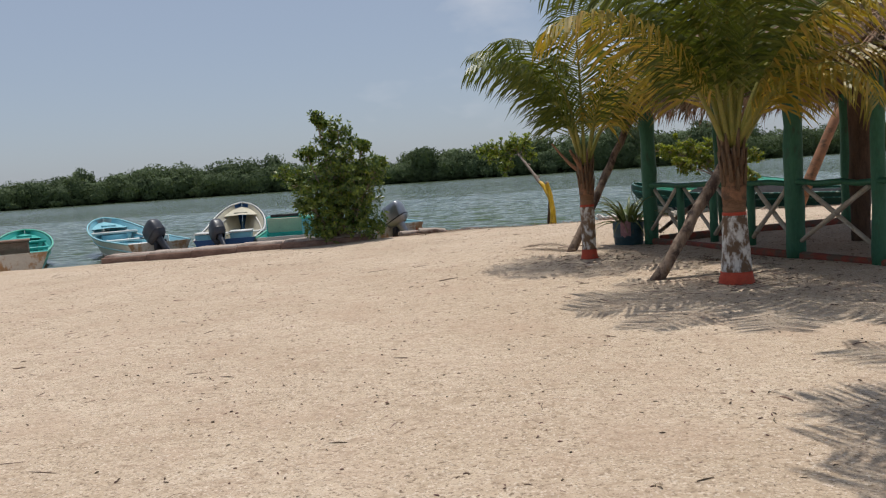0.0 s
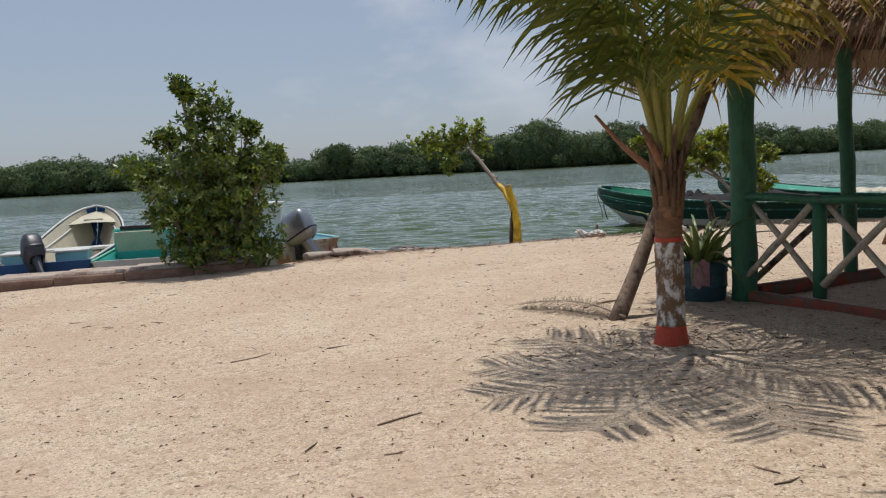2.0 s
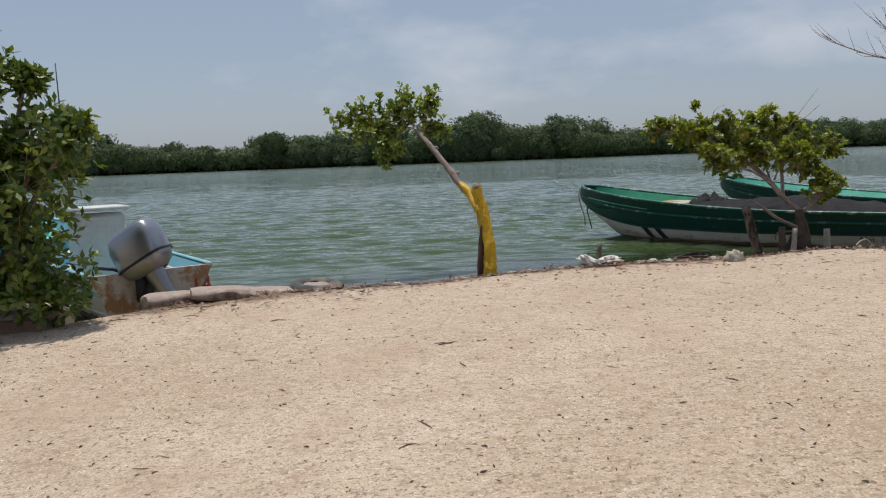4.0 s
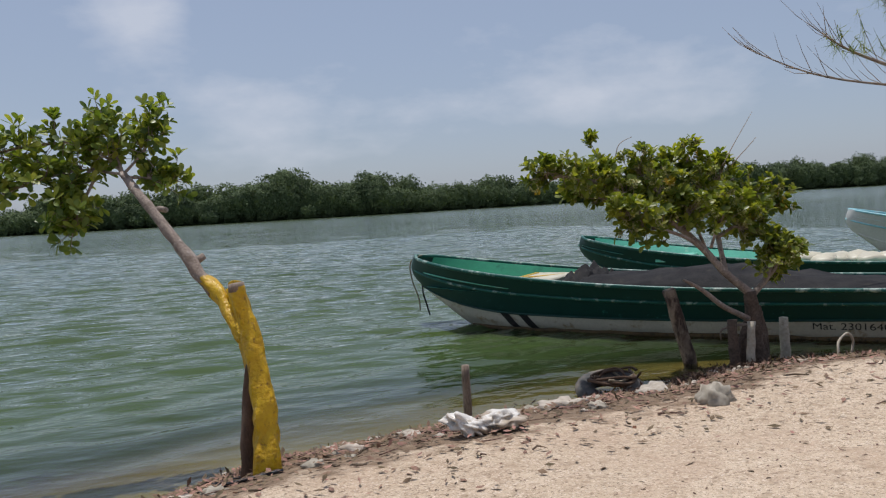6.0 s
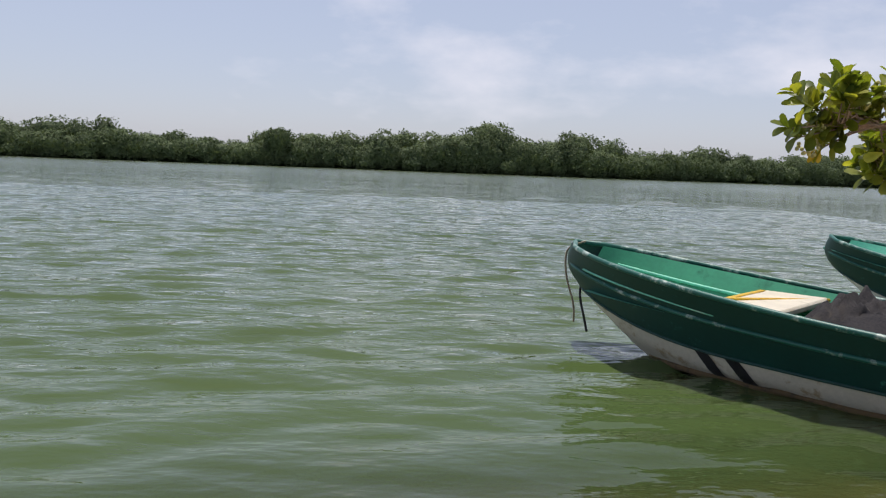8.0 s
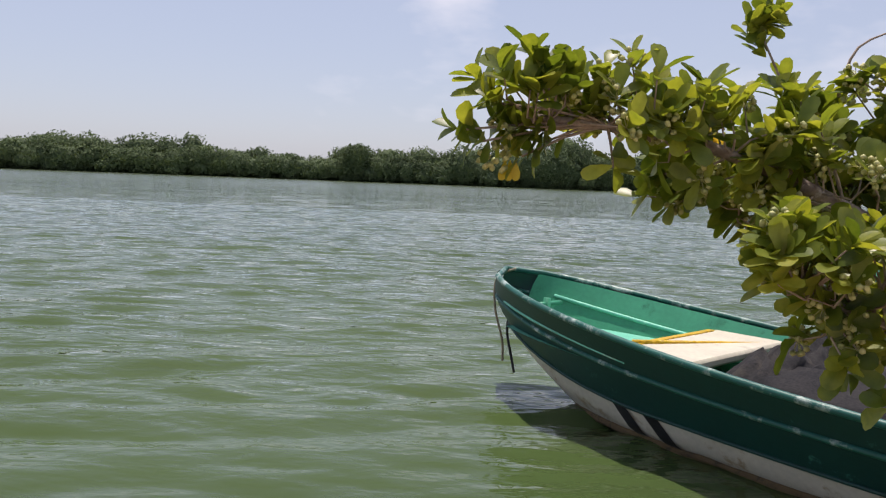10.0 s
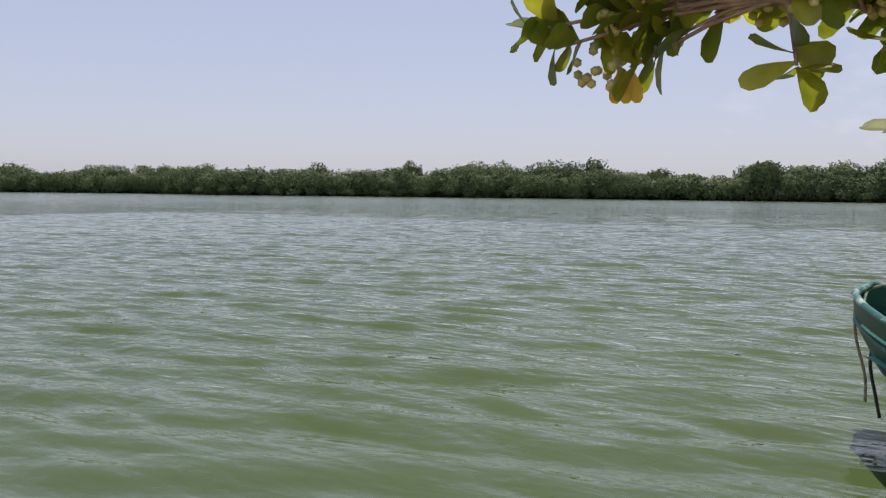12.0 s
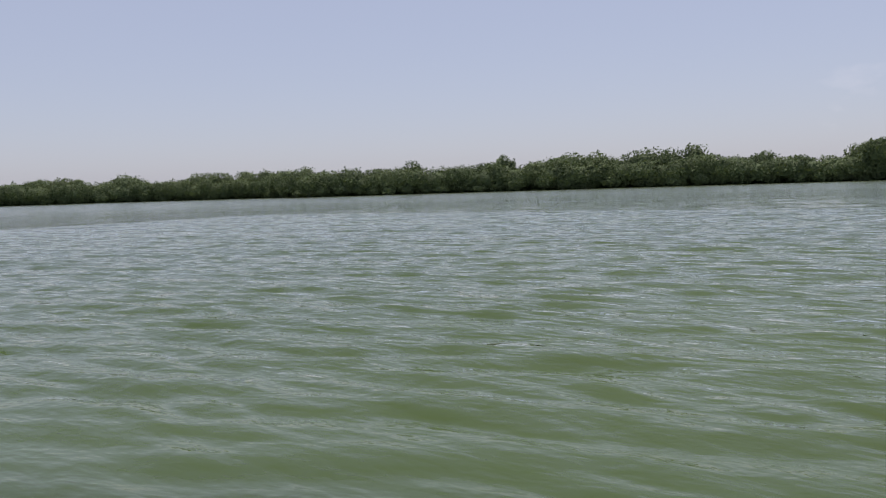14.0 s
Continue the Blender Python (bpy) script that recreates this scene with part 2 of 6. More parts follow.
PALE_WOOD = mat("pale_stripped_wood", (0.34, 0.29, 0.22), (0.52, 0.46, 0.37), scale=8, rough=0.85, bump=0.5, fine=40, dirt=(0.22, 0.17, 0.12), dirt_scale=6)
GREEN_POST = mat("green_painted_wood", (0.022, 0.105, 0.055), (0.042, 0.155, 0.085), scale=4, rough=0.6, bump=0.5, stretch=(2, 2, 0.6), fine=26, dirt=(0.04, 0.085, 0.05), dirt_scale=5, dirt_at=0.6)
BROWN_POST = mat("dark_trunk_wood", (0.06, 0.035, 0.022), (0.14, 0.085, 0.055), scale=6, rough=0.9, bump=0.8, stretch=(3, 3, 0.6))
ORANGE_WOOD = mat("orange_brown_wood", (0.20, 0.095, 0.05), (0.33, 0.165, 0.085), scale=8, rough=0.85, bump=0.8, dirt=(0.12, 0.07, 0.04), dirt_scale=7, dirt_at=0.55)
THATCH = mat("dry_thatch", (0.17, 0.115, 0.07), (0.36, 0.27, 0.18), scale=4, rough=0.95, bump=0.3, island=0.45)
YELLOW = mat("yellow_paint", (0.50, 0.28, 0.004), (0.66, 0.42, 0.010), scale=9, rough=0.4, bump=1.0, fine=34, dirt=(0.24, 0.12, 0.012), dirt_scale=22, dirt_at=0.60, depth=0.03)
DARK_BARK = mat("dark_mangrove_bark", (0.055, 0.038, 0.027), (0.15, 0.105, 0.078), scale=9, rough=0.95, bump=1.0, fine=50, dirt=(0.22, 0.18, 0.14), dirt_scale=9, dirt_at=0.64, depth=0.015)
GREY_BARK = mat("grey_mangrove_bark", (0.15, 0.11, 0.085), (0.36, 0.29, 0.24), scale=12, rough=0.9, bump=0.9, fine=60, dirt=(0.46, 0.41, 0.36), dirt_scale=14, dirt_at=0.62, depth=0.01)
TWIG = mat("twig_bark", (0.20, 0.14, 0.10), (0.40, 0.33, 0.26), scale=14, rough=0.85, bump=0.4)
CONCRETE = mat("weathered_concrete", (0.30, 0.235, 0.19), (0.45, 0.37, 0.31), scale=3, rough=0.9, bump=0.7, fine=30, dirt=(0.16, 0.10, 0.075), dirt_scale=1.6, dirt_at=0.56)
QUAY_WOOD = mat("brown_quay_face", (0.15, 0.085, 0.06), (0.27, 0.17, 0.125), scale=4, rough=0.9, bump=0.8, fine=26, stretch=(1, 1, 3))
STONE = mat("limestone", (0.33, 0.285, 0.225), (0.54, 0.48, 0.40), scale=5, rough=0.9, bump=0.8, fine=24, dirt=(0.30, 0.23, 0.16), dirt_scale=4, dirt_at=0.6, objvary=0.2)
RUBBER = mat("old_rubber", (0.04, 0.038, 0.037), (0.10, 0.096, 0.09), scale=8, rough=0.8, bump=0.5, dirt=(0.17, 0.14, 0.115), dirt_scale=6, dirt_at=0.53)
ROPE = mat("rope", (0.20, 0.16, 0.11), (0.34, 0.28, 0.2), scale=30, rough=0.95, bump=0.6, fine=90)
SACK = mat("white_plastic_sack", (0.62, 0.58, 0.53), (0.78, 0.75, 0.70), scale=9, rough=0.6, bump=0.6, dirt=(0.40, 0.32, 0.24), dirt_scale=6, dirt_at=0.5)
POT = mat("dark_teal_barrel", (0.020, 0.052, 0.068), (0.042, 0.10, 0.125), scale=6, rough=0.55, bump=0.3, dirt=(0.10, 0.12, 0.11), dirt_scale=7, dirt_at=0.62)
SPIKE = leaf_mat("spiky_leaf", (0.075, 0.125, 0.03), (0.20, 0.23, 0.08), rough=0.45, through_light=0.15, vary=0.35)
DEBRIS = mat("dry_leaf_litter", (0.10, 0.066, 0.042), (0.32, 0.215, 0.135), scale=3, rough=0.95, bump=0.2, island=0.5)
CHIP = mat("wood_chips", (0.10, 0.065, 0.045), (0.24, 0.17, 0.12), scale=8, rough=0.95, bump=0.3, island=0.5)
BLACK = mat("black_plastic", (0.012, 0.012, 0.014), (0.03, 0.03, 0.034), scale=8, rough=0.45, bump=0.3)
TARP = mat("black_tarpaulin", (0.016, 0.016, 0.018), (0.04, 0.038, 0.038), scale=5, rough=0.9, bump=0.6, dirt=(0.05, 0.045, 0.04), dirt_scale=4, spec=0.12)
STEEL = mat("silver_cowling", (0.30, 0.31, 0.33), (0.40, 0.41, 0.43), scale=3, rough=0.28, bump=0.05, metal=0.75)
DARK_COWL = mat("dark_cowling", (0.03, 0.033, 0.042), (0.075, 0.08, 0.095), scale=3, rough=0.4, bump=0.1)


def paint(name, c, wear, wear_at=0.6, scale=5, rough=0.45, island=0.0):
    dark = tuple(v * 0.8 for v in c)
    return mat(name, dark, c, scale=3, rough=rough, bump=0.25, fine=30, dirt=wear, dirt_scale=scale, dirt_at=wear_at, depth=0.006)


BOAT_GREEN = paint("worn_dark_green_paint", (0.004, 0.046, 0.040), (0.05, 0.20, 0.16), 0.66, 9)
BOAT_RAIL = paint("worn_rub_rail", (0.012, 0.11, 0.085), (0.36, 0.44, 0.39), 0.58, 6)
BOAT_INNER = paint("faded_green_inside", (0.045, 0.30, 0.17), (0.02, 0.16, 0.09), 0.6, 4)
BOAT_MINT = paint("mint_green_inside", (0.16, 0.55, 0.40), (0.40, 0.60, 0.46), 0.62, 4)
BOAT_TEAL = paint("teal_inside", (0.05, 0.42, 0.36), (0.03, 0.24, 0.2), 0.62, 4)
BOAT_WHITE = paint("stained_white_gelcoat", (0.66, 0.65, 0.61), (0.38, 0.31, 0.22), 0.66, 3)
BOAT_CREAM = paint("dirty_cream_hull", (0.56, 0.53, 0.45), (0.30, 0.23, 0.14), 0.60, 5)
BOAT_RUST = paint("rust_stained_white", (0.62, 0.57, 0.48), (0.36, 0.20, 0.09), 0.52, 3.5)
BOAT_BLUE = paint("light_blue_inside", (0.24, 0.52, 0.60), (0.42, 0.58, 0.6), 0.62, 4)
BOAT_DEEP = paint("deep_blue_paint", (0.02, 0.085, 0.24), (0.1, 0.18, 0.3), 0.66, 5)
CREAM = paint("cream_panel", (0.60, 0.55, 0.42), (0.40, 0.36, 0.26), 0.62, 5)
WATERLINE = paint("brown_waterline_growth", (0.13, 0.085, 0.04), (0.05, 0.035, 0.02), 0.55, 14, rough=0.9)


# ---- mesh tools ----
class Geo:
    """Vertices and faces of one mesh."""

    def __init__(self):
        self.v, self.f = [], []

    def add(self, vs, fs):
        k = len(self.v)
        self.v.extend(tuple(p) for p in vs)
        self.f.extend(tuple(i + k for i in f) for f in fs)
        return self

    def tube(self, pts, radii, n=8, cap=True, wobble=0.0, flat=1.0):
        pts = [Vector(p) for p in pts]
        if not isinstance(radii, (list, tuple)):
            radii = [radii] * len(pts)
        vs, fs, side = [], [], None
        for i, p in enumerate(pts):
            d = (pts[min(i + 1, len(pts) - 1)] - pts[max(i - 1, 0)]).normalized()
            if side is None:
                side = d.cross(Vector((0.13, 0.2, 1)) if abs(d.z) < 0.9 else Vector((1, 0.1, 0)))
            side = (side - d * side.dot(d)).normalized()
            up = d.cross(side)
            for j in range(n):
                a = 2 * math.pi * j / n
                r = radii[i] * (1 + wobble * noise.noise(p * 7 + Vector((math.cos(a), math.sin(a), 0)) * 1.4))
                vs.append(p + side * math.cos(a) * r + up * math.sin(a) * r * flat)
        for i in range(len(pts) - 1):
            for j in range(n):
                fs.append((i * n + j, i * n + (j + 1) % n, (i + 1) * n + (j + 1) % n, (i + 1) * n + j))
        if cap:
            fs.append(tuple(range(n - 1, -1, -1)))
            fs.append(tuple(range((len(pts) - 1) * n, len(pts) * n)))
        return self.add(vs, fs)

    def box(self, m, size, bevel=0.012):
        """A box with chamfered edges, centred at the pose m."""
        sx, sy, sz = (s / 2 for s in size)
        c = min(bevel, sx * 0.6, sy * 0.6, sz * 0.6)
        vs, fs = [], []
        idx = {}
        for ix in (-1, 1):
            for iy in (-1, 1):
                for iz in (-1, 1):
                    for ax in range(3):
                        p = [ix * (sx - c), iy * (sy - c), iz * (sz - c)]
                        p[ax] = (ix * sx, iy * sy, iz * sz)[ax]
                        idx[ix, iy, iz, ax] = len(vs)
                        vs.append(m @ Vector(p))
        for ax in range(3):
            a, b = (ax + 1) % 3, (ax + 2) % 3
            for s in (-1, 1):
                q = []
                for ia, ib in ((-1, -1), (1, -1), (1, 1), (-1, 1)):
                    k = [0, 0, 0]
                    k[ax], k[a], k[b] = s, ia, ib
                    q.append(idx[(*k, ax)])
                fs.append(tuple(q if s > 0 else q[::-1]))
            for ia in (-1, 1):
                for ib in (-1, 1):
                    k0, k1 = [0, 0, 0], [0, 0, 0]
                    k0[a], k0[b], k0[ax] = ia, ib, -1
                    k1[a], k1[b], k1[ax] = ia, ib, 1
                    q = (idx[(*k0, a)], idx[(*k1, a)], idx[(*k1, b)], idx[(*k0, b)])
                    fs.append(q if ia * ib < 0 else q[::-1])
        for ix in (-1, 1):
            for iy in (-1, 1):
                for iz in (-1, 1):
                    q = tuple(idx[ix, iy, iz, a] for a in range(3))
                    fs.append(q if ix * iy * iz > 0 else q[::-1])
        return self.add(vs, fs)

    def blob(self, m, size, n=2, rough=0.25, freq=1.6, seed=0.0):
        """A lumpy stone-like body."""
        bm = bmesh.new()
        bmesh.ops.create_icosphere(bm, subdivisions=n, radius=1)
        vs = []
        for v in bm.verts:
            k = 1 + rough * noise.noise(v.co * freq + Vector((seed, seed * 1.7, -seed)))
            vs.append(m @ Vector((v.co.x * size[0] * k, v.co.y * size[1] * k, v.co.z * size[2] * k)))
        fs = [tuple(v.index for v in f.verts) for f in bm.faces]
        bm.free()
        return self.add(vs, fs)

    def loft(self, rings, closed=True):
        n = len(rings[0])
        vs = [p for r in rings for p in r]
        fs = []
        for i in range(len(rings) - 1):
            for j in range(n if closed else n - 1):
                fs.append((i * n + j, i * n + (j + 1) % n, (i + 1) * n + (j + 1) % n, (i + 1) * n + j))
        return self.add(vs, fs)

    def leaf(self, base, way, face, length, width, curl=0.15, round_tip=True):
        """A blade folded along its midrib, broadest beyond the middle."""
        way = way.normalized()
        side = way.cross(face)
        if side.length < 1e-4:
            side = way.cross(Vector((1, 0.3, 0.1)))
        side.normalize()
        up = side.cross(way)
        w = width / 2
        rows = ((0.0, 0.1), (0.3, 0.62), (0.62, 1.0), (0.88, 0.86), (1.0, 0.36)) if round_tip else ((0.0, 0.3), (0.3, 1.0), (0.65, 0.75), (1.0, 0.04))
        vs = []
        for t, k in rows:
            mid = base + way * length * t - up * curl * length * t * t
            vs += [mid + side * w * k + up * w * k * 0.25, mid, mid - side * w * k + up * w * k * 0.25]
        fs = []
        for i in range(len(rows) - 1):
            a = i * 3
            fs += [(a, a + 1, a + 4, a + 3), (a + 1, a + 2, a + 5, a + 4)]
        return self.add(vs, fs)

    def scrap(self, base, way, face, length, width):
        """A small four-sided leaf for crowns seen from afar."""
        way = way.normalized()
        side = way.cross(face)
        if side.length < 1e-4:
            side = Vector((1, 0, 0))
        side.normalize()
        return self.add([base, base + way * length * 0.55 + side * width * 0.5, base + way * length, base + way * length * 0.55 - side * width * 0.5], [(0, 1, 2, 3)])


def part(name, geo, material, parent=None, label="", smooth=True):
    me = bpy.data.meshes.new(name)
    me.from_pydata(geo.v, [], geo.f)
    me.update()
    me.materials.append(material)
    if smooth:
        me.polygons.foreach_set("use_smooth", [True] * len(me.polygons))
    ob = new(name, me)
    ob.parent = parent
    if label:
        ob["label"] = label
    return ob


def thing(name, at, label, category, group="", kind="", turn=0.0):
    ob = new(name)
    ob.empty_display_size = 0.2
    ob.matrix_basis = pose(*at, 0, 0, turn)
    return tagged(ob, label, category, group, kind)


def sharp(ob, degrees=40):
    """Smooth shading that breaks at sharp edges."""
    ob.data.set_sharp_from_angle(angle=radians(degrees))
    return ob


def curve_pts(pts, n=6):
    """A smooth line through the points."""
    pts = [Vector(p) for p in pts]
    out = []
    for i in range(len(pts) - 1):
        p0, p1, p2, p3 = pts[max(i - 1, 0)], pts[i], pts[i + 1], pts[min(i + 2, len(pts) - 1)]
        for j in range(n):
            t = j / n
            out.append(0.5 * ((2 * p1) + (p2 - p0) * t + (2 * p0 - 5 * p1 + 4 * p2 - p3) * t * t + (3 * p1 - p0 - 3 * p2 + p3) * t ** 3))
    out.append(pts[-1])
    return out


def taper(r0, r1, n):
    return [r0 + (r1 - r0) * i / (n - 1) for i in range(n)]


def unit(r):
    """A random direction."""
    z = r.uniform(-1, 1)
    a = r.uniform(0, 2 * math.pi)
    k = math.sqrt(1 - z * z)
    return Vector((k * math.cos(a), k * math.sin(a), z))


# ---- ground and water ----
SHORE_X = [-60, -9, -2.0, -1.0, 0, 1.25, 2.2, 4, 5.4, 6.3, 7.4, 9, 14, 60]
SHORE_Y = [9, 17.75, 18.15, 19.5, 19.8, 20.15, 20.75, 20.95, 21.1, 21.4, 21.2, 20.7, 20.5, 24]


def ease(a, b, x):
    t = np.clip((x - a) / (b - a), 0, 1)
    return t * t * (3 - 2 * t)


def land(x, y):
    """Height of the dry sand."""
    return -0.024 * np.clip(2 - x, 0, 10) * ease(-2, 8, y) - 0.1 * ease(13, 19, y) * ease(-1, 2.5, x)


def ground_z(x, y):
    x, y = np.asarray(x, float), np.asarray(y, float)
    ys = np.interp(x, SHORE_X, SHORE_Y)
    bank = np.interp(x, [-3, -1.0, 0, 8, 14], [0.7, 0.9, 1.5, 1.7, 2.5])
    dry = land(x, y)
    t = np.clip((y - (ys - bank)) / bank, 0, 1)
    z = dry + (WATER - dry) * t * t * (1.6 - 0.6 * t)
    z = np.where(y > ys, WATER - np.minimum((y - ys) * 0.13, 2.2), z)
    far = np.hypot(x, y)
    z = np.where(y > ys, z + 2.9 * ease(540, 640, far), z)
    return z + (0.012 * np.sin(x * 2.1 + 1.3 * np.sin(y * 1.4)) + 0.01 * np.sin(y * 2.7 + x * 0.8)) * (y < ys + 2)


def sheet(xs, ys, height):
    X, Y = np.meshgrid(xs, ys)
    Z = height(X, Y)
    nx, ny = len(xs), len(ys)
    v = np.stack([X.ravel(), Y.ravel(), Z.ravel()], 1)
    i = (np.arange(ny - 1)[:, None] * nx + np.arange(nx - 1)[None, :]).ravel()
    f = np.stack([i, i + 1, i + nx + 1, i + nx], 1)
    return v, f


def sheet_object(name, v, f, material, attr, values):
    me = bpy.data.meshes.new(name)
    me.from_pydata(v.tolist(), [], f.tolist())
    me.update()
    at = me.attributes.new(attr, "FLOAT", "POINT")
    at.data.foreach_set("value", np.asarray(values, np.float32))
    me.materials.append(material)
    me.polygons.foreach_set("use_smooth", [True] * len(me.polygons))
    return new(name, me)


gx = np.r_[-3000, -1500, -800, -500, np.arange(-420, -29, 30), np.arange(-26, -12, 2), np.arange(-11.5, 12, 0.11), np.arange(12, 27, 2), np.arange(30, 421, 30), 500, 800, 1500, 3000]
gy = np.r_[-3000, -1000, -300, -100, -40, -15, np.arange(-6, 0, 1), np.arange(0, 23.5, 0.11), np.arange(24, 40, 2), np.arange(50, 430, 20), 500, 800, 1500, 3000]
rough_rng = np.random.RandomState(3)


def lumpy(x, y):
    z = ground_z(x, y)
    near = (y < np.interp(x, SHORE_X, SHORE_Y) + 0.3) & (np.abs(x) < 12) & (y > -2)
    return z + near * rough_rng.normal(0, 0.0022, x.shape)


gv, gf = sheet(gx, gy, lumpy)
wet = 1 - ease(WATER - 0.06, WATER + 0.07, gv[:, 2])
ground = sheet_object("ground", gv, gf, SAND, "wet", wet)
off = np.interp(gv[:, 0], SHORE_X, SHORE_Y) - gv[:, 1]
soil = ease(-0.3, 0.1, off) * (1 - ease(1.0, 1.8, off)) * ease(-2.5, -1.0, gv[:, 0])
ground.data.attributes.new("soil", "FLOAT", "POINT").data.foreach_set("value", soil.astype(np.float32))
tagged(ground, "pale coral sand shore with shell grit and twigs", "sand", kind="structure")


wave_rng = np.random.RandomState(5)
WAVES = []
for wl in np.geomspace(0.26, 3.0, 40):
    steep = 0.044 * math.exp(-(math.log(wl / 0.62) / 0.85) ** 2)
    WAVES.append((wl, steep * wl / (2 * math.pi), radians(wave_rng.normal(12, 23)), wave_rng.uniform(0, 6.283)))


def wave_sheet(xs, ys):
    """Short wind waves rolling to the shore, with narrow crests; each fades where the mesh is too coarse for it and over the shallows."""
    v, f = sheet(xs, ys, lambda x, y: 0 * x + WATER)
    X, Y = np.meshgrid(xs, ys)
    gap = np.maximum(*np.meshgrid(0.5 * np.gradient(xs), np.gradient(ys))).ravel()
    x, y = X.ravel(), Y.ravel()
    calm = (0.25 + 0.75 * ease(0.0, 5.0, y - np.interp(x, SHORE_X, SHORE_Y))) * (1 - ease(30, 110, np.hypot(x - 4, y - 20)))
    for wl, amp, turn, phase in WAVES:
        k, dx, dy = 2 * math.pi / wl, -math.sin(turn), math.cos(turn)
        th = k * (x * dx + y * dy) + phase
        a = amp * calm * (1 - ease(0.22, 0.45, gap / wl))
        v[:, 0] -= 0.9 * a * dx * np.cos(th)
        v[:, 1] -= 0.9 * a * dy * np.cos(th)
        v[:, 2] += a * np.sin(th)
    return v, f


wx = np.r_[-3000, -1200, -500, np.arange(-300, -59, 30), np.arange(-56, -40, 2), np.arange(-40, -16, 0.22), np.arange(-16, -6, 0.13), np.arange(-6, 10, 0.075), np.arange(10, 26, 0.16), np.arange(26, 57, 2), np.arange(60, 301, 30), 500, 1200, 3000]
wy = np.r_[np.arange(8, 17, 2.0), np.arange(17.2, 30, 0.05), np.arange(30, 40, 0.08), np.arange(40, 62, 0.15), np.arange(62, 100, 0.4), np.arange(100, 120, 4), np.arange(130, 430, 30), 500, 1000, 3000]
wv, wf = wave_sheet(wx, wy)
below = WATER - ground_z(wv[:, 0], wv[:, 1])
turbid = np.clip(0.12 + 0.88 * ease(0.0, 0.42, below), 0, 1)
lagoon = sheet_object("water", wv, wf, LAGOON, "turbid", turbid)
chop = 0.4 + 0.6 * ease(0.8, 7.0, wv[:, 1] - np.interp(wv[:, 0], SHORE_X, SHORE_Y))
lagoon.data.attributes.new("chop", "FLOAT", "POINT").data.foreach_set("value", chop.astype(np.float32))
out = np.hypot(wv[:, 0] - 4, wv[:, 1] - 20)
lagoon.data.attributes.new("far", "FLOAT", "POINT").data.foreach_set("value", ease(20, 110, out).astype(np.float32))
ruffle = 0.04 + 0.08 * ease(15, 160, out)
lagoon.data.attributes.new("ruffle", "FLOAT", "POINT").data.foreach_set("value", ruffle.astype(np.float32))
tagged(lagoon, "rippled murky green lagoon water", "water", kind="structure")


